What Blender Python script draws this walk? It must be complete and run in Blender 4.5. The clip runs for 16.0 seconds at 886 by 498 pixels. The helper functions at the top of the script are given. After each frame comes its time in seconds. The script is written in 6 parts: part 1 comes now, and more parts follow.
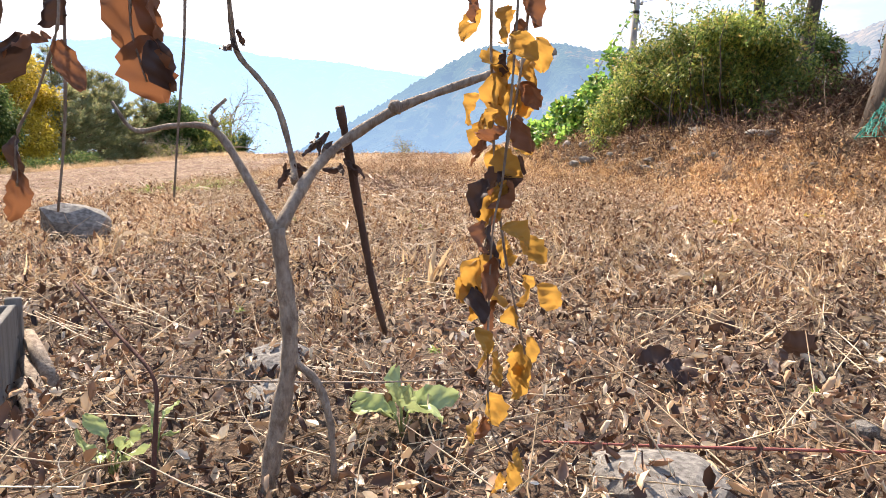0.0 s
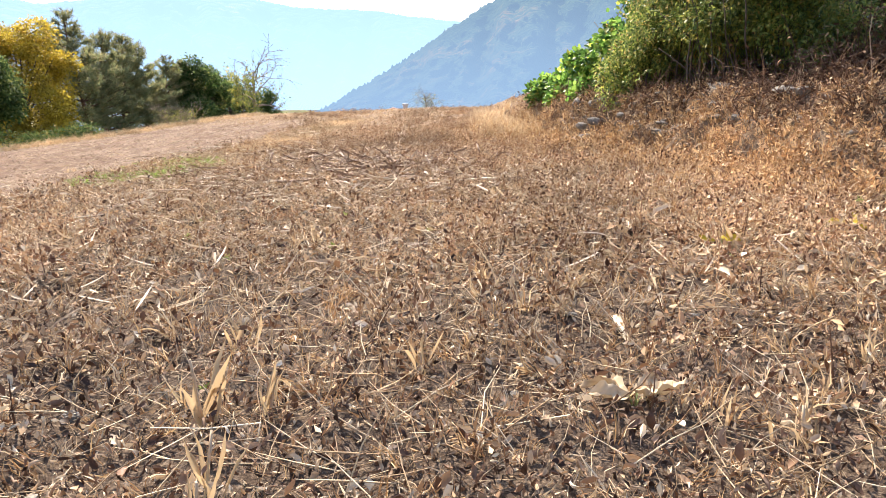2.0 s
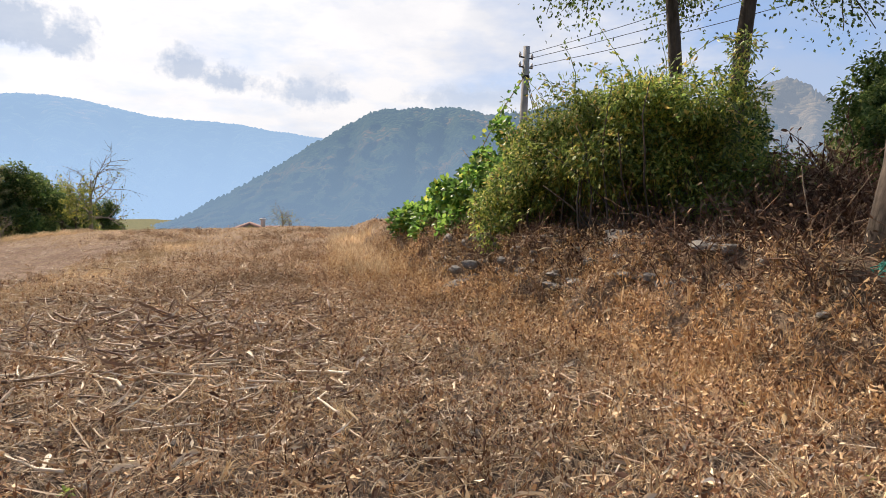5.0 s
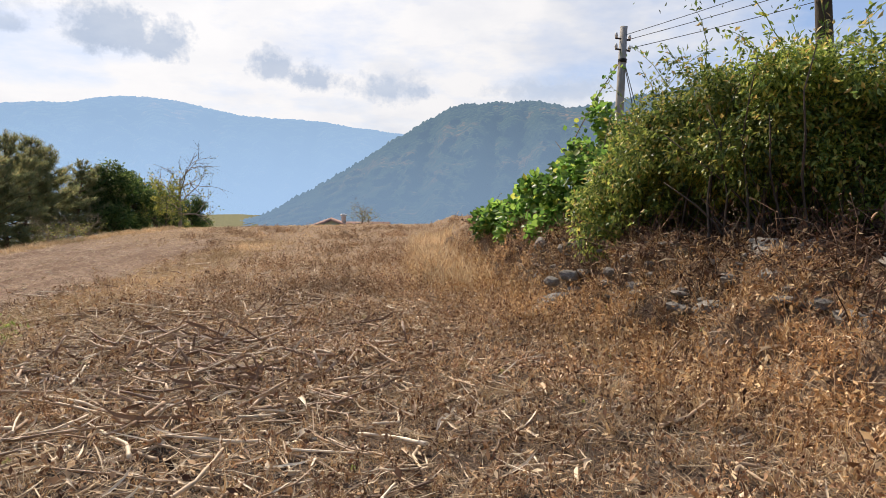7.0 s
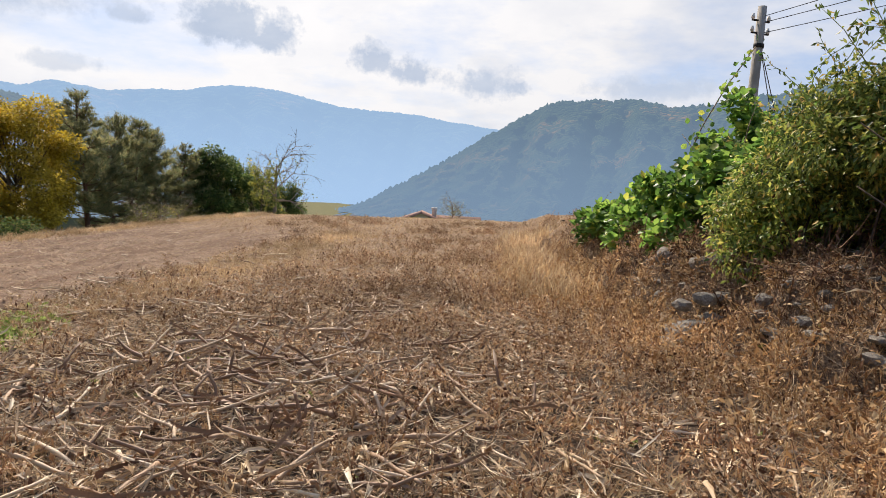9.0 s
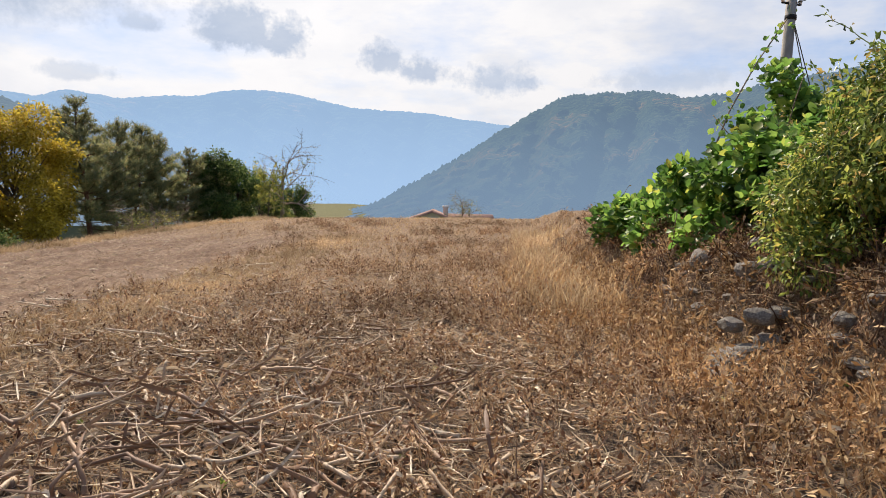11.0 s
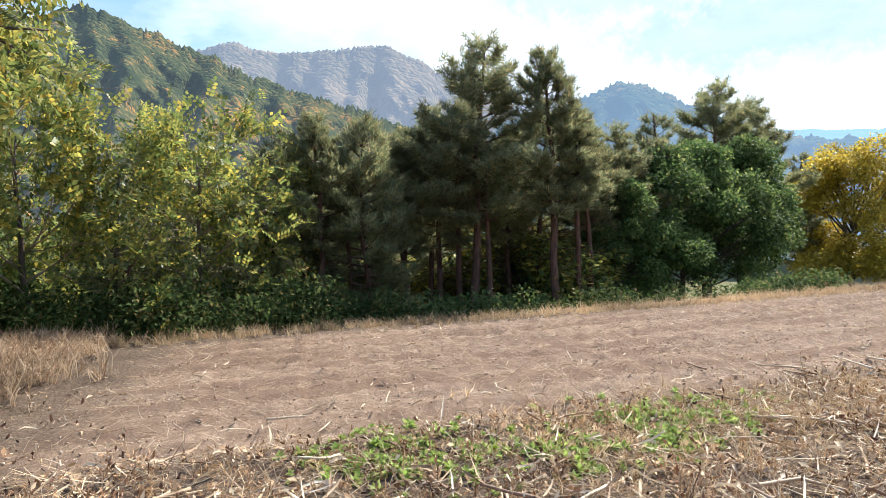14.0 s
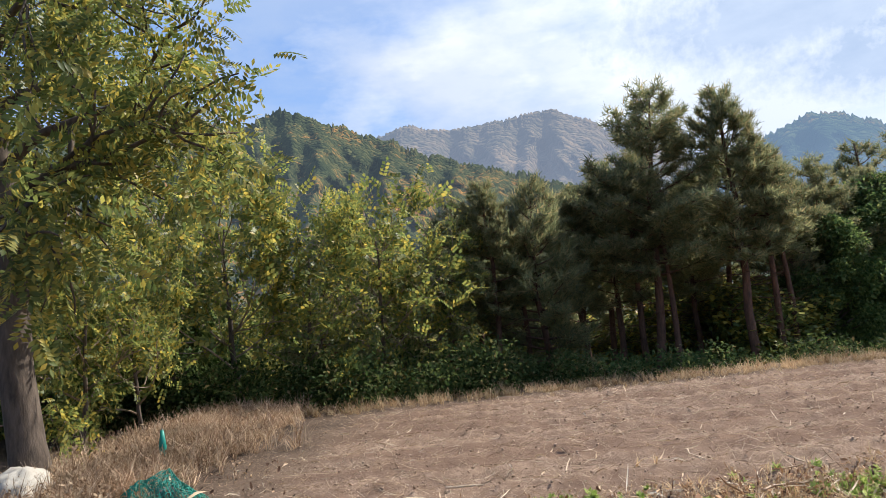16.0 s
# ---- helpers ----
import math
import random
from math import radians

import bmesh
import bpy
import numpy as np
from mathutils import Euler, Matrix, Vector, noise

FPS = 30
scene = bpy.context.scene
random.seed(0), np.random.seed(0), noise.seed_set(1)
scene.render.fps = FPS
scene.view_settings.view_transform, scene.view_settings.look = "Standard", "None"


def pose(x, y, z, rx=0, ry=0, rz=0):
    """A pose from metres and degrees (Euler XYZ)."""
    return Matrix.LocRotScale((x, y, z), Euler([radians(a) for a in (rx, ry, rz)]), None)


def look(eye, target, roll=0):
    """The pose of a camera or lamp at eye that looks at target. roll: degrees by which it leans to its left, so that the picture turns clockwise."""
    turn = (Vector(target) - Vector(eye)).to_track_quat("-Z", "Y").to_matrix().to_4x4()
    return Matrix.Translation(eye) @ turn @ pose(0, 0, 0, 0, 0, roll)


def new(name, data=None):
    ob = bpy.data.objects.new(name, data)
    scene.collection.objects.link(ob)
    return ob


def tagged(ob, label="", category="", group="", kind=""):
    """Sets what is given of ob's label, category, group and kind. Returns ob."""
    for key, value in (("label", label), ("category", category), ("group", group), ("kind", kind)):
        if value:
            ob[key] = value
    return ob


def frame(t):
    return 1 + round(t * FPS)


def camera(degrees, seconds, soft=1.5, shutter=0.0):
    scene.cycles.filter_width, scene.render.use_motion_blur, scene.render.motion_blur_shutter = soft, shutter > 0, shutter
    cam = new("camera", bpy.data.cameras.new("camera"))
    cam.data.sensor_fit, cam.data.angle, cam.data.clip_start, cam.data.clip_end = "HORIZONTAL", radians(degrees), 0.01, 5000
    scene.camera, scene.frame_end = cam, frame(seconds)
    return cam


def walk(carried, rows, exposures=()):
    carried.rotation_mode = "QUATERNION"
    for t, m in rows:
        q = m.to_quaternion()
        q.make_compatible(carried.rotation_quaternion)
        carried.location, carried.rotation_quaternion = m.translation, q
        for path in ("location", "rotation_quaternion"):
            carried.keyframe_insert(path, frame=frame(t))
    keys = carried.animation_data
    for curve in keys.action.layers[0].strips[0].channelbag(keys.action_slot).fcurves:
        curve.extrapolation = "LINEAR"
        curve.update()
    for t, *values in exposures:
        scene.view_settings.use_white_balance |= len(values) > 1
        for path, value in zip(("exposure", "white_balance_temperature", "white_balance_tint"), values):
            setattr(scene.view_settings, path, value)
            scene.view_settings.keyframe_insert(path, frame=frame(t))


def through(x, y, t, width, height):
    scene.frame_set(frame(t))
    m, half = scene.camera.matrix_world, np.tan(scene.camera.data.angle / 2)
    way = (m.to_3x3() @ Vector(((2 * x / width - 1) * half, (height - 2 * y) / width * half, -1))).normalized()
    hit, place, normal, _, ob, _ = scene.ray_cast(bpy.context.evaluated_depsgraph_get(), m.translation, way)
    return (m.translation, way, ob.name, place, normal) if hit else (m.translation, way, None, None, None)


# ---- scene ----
cam = camera(66.61, 16.0, soft=0.75)
PATH = [
    (0.0, 0.050, 0.068, 0.742, 0.45, -8.46, -1.45),
    (0.5, 0.288, 0.217, 0.692, -3.56, -10.20, 1.72),
    (1.0, 0.595, 0.651, 0.773, 0.09, -10.59, 0.32),
    (1.5, 0.833, 1.074, 0.952, -1.77, -12.72, 0.26),
    (2.0, 0.917, 1.465, 1.083, 3.47, -12.78, 0.62),
    (2.5, 0.790, 1.942, 1.162, 2.07, -13.09, -1.06),
    (3.0, 0.777, 2.289, 1.318, -0.93, -14.77, 0.79),
    (3.5, 0.898, 2.724, 1.404, -2.70, -7.07, 1.55),
    (4.0, 0.934, 3.229, 1.389, -7.33, -3.20, -1.72),
    (6.5, 1.177, 5.058, 1.572, -6.60, -3.51, 1.20),
    (7.0, 1.037, 5.530, 1.546, -1.35, -3.79, -0.62),
    (7.5, 0.945, 5.941, 1.551, 3.39, -4.49, 0.14),
    (8.0, 0.917, 6.339, 1.553, 7.49, -5.59, 0.96),
    (8.5, 0.854, 6.738, 1.544, 7.78, -6.09, -3.35),
    (9.0, 0.909, 7.166, 1.542, 6.38, -4.41, -3.10),
    (11.5, 1.012, 9.037, 1.572, 8.77, -4.71, -0.10),
    (12.0, 0.959, 9.374, 1.569, 22.30, -5.91, 1.89),
    (12.5, 0.668, 9.614, 1.517, 38.96, -6.84, -3.99),
    (13.0, 0.416, 9.677, 1.487, 54.35, -10.65, -4.16),
    (13.5, 0.307, 9.807, 1.508, 67.74, -8.49, -0.91),
    (14.0, 0.296, 9.921, 1.616, 71.44, -2.03, 0.89),
    (14.5, 0.360, 9.912, 1.636, 75.08, 0.79, -0.18),
    (15.0, 0.329, 9.989, 1.689, 77.39, 5.17, 0.11),
    (15.5, 0.313, 10.045, 1.660, 80.04, 7.33, 3.60),
    (16.0, 0.218, 10.063, 1.584, 86.61, 4.09, 4.79),
]
EXPOSURES = [(0.0, 1.4, 6750, 15), (0.5, 1.25, 6700, 14), (1.0, 1.3, 6650, 14), (2.0, 1.3, 6550, 13), (2.8, 1.15, 6350, 11), (3.3, 1.05, 6500, 12), (3.8, 0.6, 6850, 14), (4.2, 0.5, 6900, 14),
             (6.3, 0.35, 6850, 13), (12.7, 0.35, 6850, 13), (13.0, 0.75, 6500, 10), (13.3, 1.25, 6050, 7), (13.6, 1.25, 6000, 6), (14.0, 1.05, 5950, 7), (14.3, 0.5, 6150, 10), (14.6, 0.42, 6150, 11), (15.5, 0.46, 6120, 11), (16.0, 0.56, 6100, 11)]
walk(cam, [(t, pose(x, y, z, 90 + pitch, roll, yaw)) for t, x, y, z, yaw, pitch, roll in PATH], EXPOSURES)

# ---- world and sun ----
SUN_AZ, SUN_EL = 30.0, 46.0      # degrees to the left of +y, and above the horizon
TO_SUN = Vector((-math.sin(radians(SUN_AZ)) * math.cos(radians(SUN_EL)),
                 math.cos(radians(SUN_AZ)) * math.cos(radians(SUN_EL)), math.sin(radians(SUN_EL))))


class Nodes:
    """Short hand for a node tree."""

    def __init__(self, tree):
        self.tree = tree

    def add(self, kind, **values):
        node = self.tree.nodes.new(kind)
        for key, value in values.items():
            if key.startswith("in_"):
                socket = node.inputs[int(key[3:])] if key[3:].isdigit() else node.inputs[key[3:].replace("_", " ")]
                if isinstance(value, bpy.types.NodeSocket):
                    self.tree.links.new(value, socket)
                else:
                    socket.default_value = value
            else:
                setattr(node, key, value)
        return node

    def math(self, op, a, b=0.0, clamp=False):
        return self.add("ShaderNodeMath", operation=op, use_clamp=clamp, in_0=a, in_1=b).outputs[0]

    def noise(self, vector, scale, detail=4.0, rough=0.55):
        return self.add("ShaderNodeTexNoise", in_Vector=vector, in_Scale=scale, in_Detail=detail, in_Roughness=rough).outputs[0]

    def ramp(self, fac, stops):
        node = self.add("ShaderNodeValToRGB", in_0=fac)
        e = node.color_ramp.elements
        while len(e) < len(stops):
            e.new(0.5)
        for k, (p, c) in enumerate(stops):
            e[k].position = p
            e[k].color = (*c, 1) if len(c) == 3 else c
        return node.outputs[0]

    def mix(self, fac, a, b, blend="MIX"):
        node = self.add("ShaderNodeMix", data_type="RGBA", blend_type=blend)
        for socket, value in ((node.inputs[0], fac), (node.inputs[6], a), (node.inputs[7], b)):
            if isinstance(value, bpy.types.NodeSocket):
                self.tree.links.new(value, socket)
            else:
                socket.default_value = (*value, 1) if isinstance(value, tuple) and len(value) == 3 else value
        return node.outputs[2]


# azimuth to the left of +y, elevation, half width and height, cover
CLOUDS = ((24.6, 12.3, 0.058, 0.036, 0.9), (21.0, 11.9, 0.032, 0.028, 0.9), (12.8, 10.7, 0.028, 0.023, 0.8), (9.2, 9.8, 0.032, 0.021, 0.85), (3.5, 9.3, 0.048, 0.030, 0.85),
          (-10.5, 9.2, 0.075, 0.022, 0.6), (31.4, 12.1, 0.024, 0.014, 0.7), (46.0, 14.2, 0.230, 0.075, 0.95), (57.0, 18.5, 0.200, 0.080, 0.85), (36.0, 8.2, 0.045, 0.012, 0.5))


def make_world():
    world = bpy.data.worlds.new("sky")
    scene.world = world
    world.use_nodes = True
    n = Nodes(world.node_tree)
    world.node_tree.nodes.clear()
    sky = n.add("ShaderNodeTexSky", sky_type="NISHITA", sun_disc=False, sun_elevation=radians(SUN_EL),
                sun_rotation=radians(-SUN_AZ), altitude=300.0, dust_density=1.5)
    way = n.add("ShaderNodeTexCoord").outputs["Generated"]
    xyz = n.add("ShaderNodeSeparateXYZ", in_0=way)
    up = n.math("MAXIMUM", n.math("ADD", xyz.outputs[2], 0.10), 0.03)
    flat = n.add("ShaderNodeCombineXYZ", in_0=n.math("DIVIDE", xyz.outputs[0], up), in_1=n.math("DIVIDE", xyz.outputs[1], up)).outputs[0]
    # thin bright veil, thicker towards the sun
    sunward = n.add("ShaderNodeVectorMath", operation="DOT_PRODUCT", in_0=way, in_1=tuple(TO_SUN)).outputs["Value"]
    tall = n.add("ShaderNodeMapping", in_0=way, in_3=(1.0, 1.0, 2.3)).outputs[0]
    veil_n = n.math("ADD", n.math("MULTIPLY", n.noise(flat, 0.55, 6.0, 0.62), 0.55), n.math("MULTIPLY", n.noise(tall, 4.0, 6.0, 0.6), 0.45))
    veil = n.math("ADD", n.math("MULTIPLY", sunward, 0.36), n.math("SUBTRACT", veil_n, n.math("MULTIPLY", n.math("MAXIMUM", xyz.outputs[2], 0.0), 0.22)))
    veil = n.add("ShaderNodeMapRange", in_0=veil, in_1=0.57, in_2=0.74, in_3=0.0, in_4=1.0).outputs[0]
    glow = n.add("ShaderNodeMapRange", in_0=sunward, in_1=0.2, in_2=0.9, in_3=0.72, in_4=1.10).outputs[0]
    white = n.mix(1.0, (0.91, 0.94, 0.98), n.add("ShaderNodeCombineXYZ", in_0=glow, in_1=glow, in_2=glow).outputs[0], "MULTIPLY")
    blue = n.mix(1.0, sky.outputs[0], (0.16, 0.16, 0.16), "MULTIPLY")
    blue = n.mix(0.6, blue, (0.26, 0.42, 0.76))
    base = n.mix(veil, blue, white)
    # grey-blue fair-weather clouds
    clouds = n.noise(n.add("ShaderNodeVectorMath", operation="ADD", in_0=tall, in_1=(0.35, 1.2, 0.4)).outputs[0], 5.5, 5.0, 0.5)
    lumps = n.ramp(clouds, [(0.56, (0, 0, 0)), (0.64, (1, 1, 1))])
    base = n.mix(n.math("MULTIPLY", lumps, 0.15), base, (0.50, 0.60, 0.76))
    bank = n.noise(n.add("ShaderNodeVectorMath", operation="ADD", in_0=tall, in_1=(2.1, 0.35, 0.9)).outputs[0], 2.6, 7.0, 0.55)
    bank = n.ramp(bank, [(0.43, (0, 0, 0)), (0.50, (0.7, 0.7, 0.7)), (0.62, (1, 1, 1))])
    away = n.add("ShaderNodeMapRange", in_0=sunward, in_1=0.55, in_2=0.80, in_3=0.60, in_4=0.18).outputs[0]
    base = n.mix(n.math("MULTIPLY", bank, away), base, (0.47, 0.57, 0.75))
    # single small clouds over the valley and the long grey bank beside them
    ragged = n.math("ADD", n.math("MULTIPLY", n.noise(way, 22.0, 6.0, 0.6), 2.4), n.math("MULTIPLY", n.noise(way, 70.0, 5.0, 0.65), 1.6))
    cover = 0.0
    for az, el, wide, high, thick in CLOUDS:
        a, e = radians(az), radians(el)
        side = n.add("ShaderNodeVectorMath", operation="DOT_PRODUCT", in_0=way, in_1=(-math.cos(a), -math.sin(a), 0.0)).outputs["Value"]
        ahead = n.add("ShaderNodeVectorMath", operation="DOT_PRODUCT", in_0=way, in_1=(-math.sin(a), math.cos(a), 0.0)).outputs["Value"]
        u = n.math("DIVIDE", side, wide)
        v = n.math("DIVIDE", n.math("SUBTRACT", xyz.outputs[2], math.sin(e)), high)
        v = n.math("MAXIMUM", v, n.math("MULTIPLY", v, -1.6))
        r = n.math("SQRT", n.math("ADD", n.math("MULTIPLY", u, u), n.math("MULTIPLY", v, v)))
        r = n.math("ADD", r, n.math("MULTIPLY", n.math("SUBTRACT", ragged, 2.05), 0.55 if wide > 0.1 else 1.0))
        mask = n.add("ShaderNodeMapRange", in_0=r, in_1=1.25, in_2=0.55, in_3=0.0, in_4=thick).outputs[0]
        cover = n.math("MAXIMUM", cover, n.math("MULTIPLY", mask, n.math("GREATER_THAN", ahead, 0.0)))
    shade = n.mix(n.noise(tall, 14.0, 5.0, 0.6), (0.36, 0.48, 0.68), (0.64, 0.73, 0.86))
    base = n.mix(cover, base, shade)
    back = n.add("ShaderNodeBackground", in_0=base, in_1=0.78)
    n.add("ShaderNodeOutputWorld", in_0=back.outputs[0])


make_world()
sun = new("sun", bpy.data.lights.new("sun", "SUN"))
sun.data.energy, sun.data.angle, sun.data.color = 5.0, radians(0.53), (1.0, 0.91, 0.77)
sun.matrix_world = look(TO_SUN * 60, (0, 0, 0))

# ---- materials ----


def material(name, rough=0.8, metal=0.0, spec=0.3):
    mat = bpy.data.materials.new(name)
    mat.use_nodes = True
    n = Nodes(mat.node_tree)
    bsdf = mat.node_tree.nodes["Principled BSDF"]
    bsdf.inputs["Roughness"].default_value = rough
    bsdf.inputs["Metallic"].default_value = metal
    bsdf.inputs["Specular IOR Level"].default_value = spec
    return mat, n, bsdf


def put(n, value, bsdf, socket="Base Color"):
    n.tree.links.new(value, bsdf.inputs[socket])


def bump(n, height, bsdf, strength=0.5, distance=0.02):
    put(n, n.add("ShaderNodeBump", in_Strength=strength, in_Distance=distance, in_Height=height).outputs[0], bsdf, "Normal")


def leafy(name, stops, through=0.35, rough=0.6, spec=0.25, vary=0.0, grain=25.0):
    """Thin leaf or straw: coloured island by island, letting some light through."""
    mat, n, bsdf = material(name, rough, 0.0, spec)
    geo = n.add("ShaderNodeNewGeometry")
    col = n.ramp(geo.outputs["Random Per Island"], stops)
    pos = n.add("ShaderNodeTexCoord").outputs["Object"]
    col = n.mix(n.math("MULTIPLY", n.noise(pos, grain, 3.0), 0.55), col, (0.5, 0.5, 0.5), "OVERLAY") if grain else col
    if vary:
        wide = n.ramp(n.noise(pos, vary, 2.0), [(0.35, (0.62, 0.62, 0.62)), (0.65, (1.2, 1.2, 1.2))])
        col = n.mix(1.0, col, wide, "MULTIPLY")
    put(n, col, bsdf)
    trans = n.add("ShaderNodeBsdfTranslucent", in_0=col)
    both = n.add("ShaderNodeMixShader", in_0=through, in_1=bsdf.outputs[0], in_2=trans.outputs[0])
    n.tree.links.new(both.outputs[0], n.tree.nodes["Material Output"].inputs[0])
    return mat


def bark(name, dark, light, scale=14.0, stretch=0.25, rough=0.9):
    mat, n, bsdf = material(name, rough)
    pos = n.add("ShaderNodeTexCoord").outputs["Object"]
    pos = n.add("ShaderNodeMapping", in_0=pos, in_3=(1, 1, stretch)).outputs[0]
    fine = n.noise(pos, scale, 6.0, 0.65)
    broad = n.noise(pos, scale * 0.2, 3.0)
    col = n.ramp(fine, [(0.3, dark), (0.72, light)])
    col = n.mix(n.math("MULTIPLY", broad, 0.6), col, dark)
    put(n, col, bsdf)
    bump(n, fine, bsdf, 0.9, 0.015)
    return mat


def stone(name, dark, light, scale=9.0):
    mat, n, bsdf = material(name, 0.9)
    pos = n.add("ShaderNodeTexCoord").outputs["Object"]
    fine = n.noise(pos, scale * 4, 6.0, 0.7)
    broad = n.noise(pos, scale, 4.0)
    put(n, n.mix(n.math("MULTIPLY", fine, 0.5), n.ramp(broad, [(0.35, dark), (0.65, light)]), dark), bsdf)
    bump(n, fine, bsdf, 0.7, 0.01)
    return mat


def ground_material():
    mat, n, bsdf = material("field_soil", 0.95, 0.0, 0.1)
    pos = n.add("ShaderNodeTexCoord").outputs["Object"]
    fine = n.math("ADD", n.math("MULTIPLY", n.noise(pos, 28.0, 8.0, 0.72), 0.55), n.math("MULTIPLY", n.noise(pos, 95.0, 4.0, 0.7), 0.45))
    mid = n.noise(pos, 7.0, 6.0, 0.7)
    wide = n.noise(pos, 0.6, 3.0)
    plough = n.add("ShaderNodeAttribute", attribute_name="plough").outputs["Fac"]
    straw = n.add("ShaderNodeAttribute", attribute_name="straw").outputs["Fac"]
    green = n.add("ShaderNodeAttribute", attribute_name="green").outputs["Fac"]
    litter = n.ramp(fine, [(0.38, (0.022, 0.016, 0.013)), (0.5, (0.07, 0.05, 0.038)), (0.63, (0.30, 0.23, 0.165))])
    soil = n.ramp(fine, [(0.38, (0.085, 0.056, 0.042)), (0.49, (0.27, 0.185, 0.13)), (0.62, (0.60, 0.46, 0.345))])
    soil = n.mix(n.ramp(mid, [(0.42, (0, 0, 0)), (0.62, (0.8, 0.8, 0.8))]), soil, (0.17, 0.11, 0.075))
    long = n.noise(n.add("ShaderNodeMapping", in_0=pos, in_2=(0, 0, 0.12), in_3=(1.9, 0.16, 1.0)).outputs[0], 1.0, 5.0, 0.6)
    soil = n.mix(n.ramp(long, [(0.45, (0, 0, 0)), (0.56, (0.85, 0.85, 0.85))]), soil, (0.16, 0.10, 0.07))
    dry = n.ramp(fine, [(0.40, (0.07, 0.042, 0.028)), (0.5, (0.22, 0.145, 0.09)), (0.64, (0.54, 0.40, 0.26))])
    grass = n.ramp(fine, [(0.3, (0.03, 0.05, 0.015)), (0.7, (0.10, 0.14, 0.04))])
    col = n.mix(straw, litter, dry)
    col = n.mix(plough, col, soil)
    col = n.mix(green, col, grass)
    col = n.mix(n.math("MULTIPLY", wide, 0.28), col, (0.30, 0.20, 0.13))
    put(n, col, bsdf)
    bump(n, fine, bsdf, 0.9, 0.03)
    return mat


def forest(name, stops, haze, hazed, scale, valley=0.0, top=300.0):
    """Far wooded slope: tree by tree colour, blue haze mixed in as emission."""
    mat, n, bsdf = material(name, 1.0, 0.0, 0.0)
    pos = n.add("ShaderNodeTexCoord").outputs["Object"]
    cell = n.add("ShaderNodeTexVoronoi", in_Vector=pos, in_Scale=scale)
    wide = n.noise(pos, scale * 0.06, 6.0, 0.65)
    pick = n.math("ADD", n.math("MULTIPLY", n.add("ShaderNodeSeparateColor", in_0=cell.outputs["Color"]).outputs[0], 0.45), n.math("SUBTRACT", n.math("MULTIPLY", wide, 1.7), 0.55), True)
    put(n, n.ramp(pick, stops), bsdf)
    bump(n, n.math("SUBTRACT", 1.0, cell.outputs["Distance"]), bsdf, 1.0, 0.7 / scale)
    # Painted haze: the slope itself glows, more so low down when valley is set.
    haze_glow = n.add("ShaderNodeEmission", in_0=(*haze, 1), in_1=1.0)
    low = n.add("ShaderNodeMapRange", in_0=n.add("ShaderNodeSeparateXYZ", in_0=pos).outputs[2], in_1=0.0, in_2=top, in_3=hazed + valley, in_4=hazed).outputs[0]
    both = n.add("ShaderNodeMixShader", in_0=low, in_1=bsdf.outputs[0], in_2=haze_glow.outputs[0])
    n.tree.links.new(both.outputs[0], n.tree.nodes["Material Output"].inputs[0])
    return mat


M_GROUND = ground_material()
M_LITTER = leafy("dry_leaf", [(0.0, (0.032, 0.018, 0.013)), (0.22, (0.10, 0.052, 0.034)), (0.42, (0.25, 0.14, 0.085)), (0.62, (0.46, 0.29, 0.175)), (0.84, (0.72, 0.53, 0.34)), (1.0, (0.93, 0.80, 0.61))], 0.14, 0.6, 0.3, 0.6)
M_STRAW = leafy("straw", [(0.0, (0.26, 0.16, 0.09)), (0.3, (0.48, 0.33, 0.19)), (0.7, (0.68, 0.52, 0.33)), (1.0, (0.84, 0.71, 0.51))], 0.10, 0.55, 0.3, 0.4)
M_WEED = leafy("dry_weed", [(0.0, (0.07, 0.034, 0.022)), (0.25, (0.25, 0.125, 0.068)), (0.55, (0.50, 0.305, 0.165)), (0.8, (0.70, 0.485, 0.28)), (1.0, (0.88, 0.72, 0.49))], 0.12, 0.7, 0.2, 0.5)
M_STALK = leafy("corn_stalk", [(0.0, (0.15, 0.085, 0.05)), (0.35, (0.36, 0.235, 0.14)), (0.7, (0.58, 0.43, 0.28)), (1.0, (0.78, 0.65, 0.48))], 0.05, 0.55, 0.35, 0.0, 30.0)
M_SLIVER = leafy("stalk_sliver", [(0.0, (0.24, 0.145, 0.09)), (0.3, (0.50, 0.36, 0.225)), (0.7, (0.74, 0.59, 0.41)), (1.0, (0.90, 0.79, 0.62))], 0.15, 0.6, 0.3, 0.0, 30.0)
M_GOLD = leafy("golden_grass", [(0.0, (0.33, 0.195, 0.10)), (0.5, (0.60, 0.42, 0.235)), (1.0, (0.82, 0.66, 0.43))], 0.4, 0.6, 0.2, 0.3)
M_ORANGE_WEED = leafy("orange_weed", [(0.0, (0.20, 0.095, 0.045)), (0.5, (0.52, 0.31, 0.145)), (1.0, (0.80, 0.59, 0.34))], 0.3, 0.65, 0.2, 0.4)
M_GREEN_WEED = leafy("green_weed", [(0.0, (0.20, 0.28, 0.06)), (0.6, (0.36, 0.46, 0.11)), (1.0, (0.52, 0.56, 0.20))], 0.5)
M_NEEDLE = leafy("pine_needle", [(0.0, (0.165, 0.195, 0.105)), (0.45, (0.28, 0.31, 0.15)), (0.78, (0.40, 0.37, 0.175)), (1.0, (0.54, 0.41, 0.20))], 0.66, 0.5, 0.3, 0.25, 0.0)
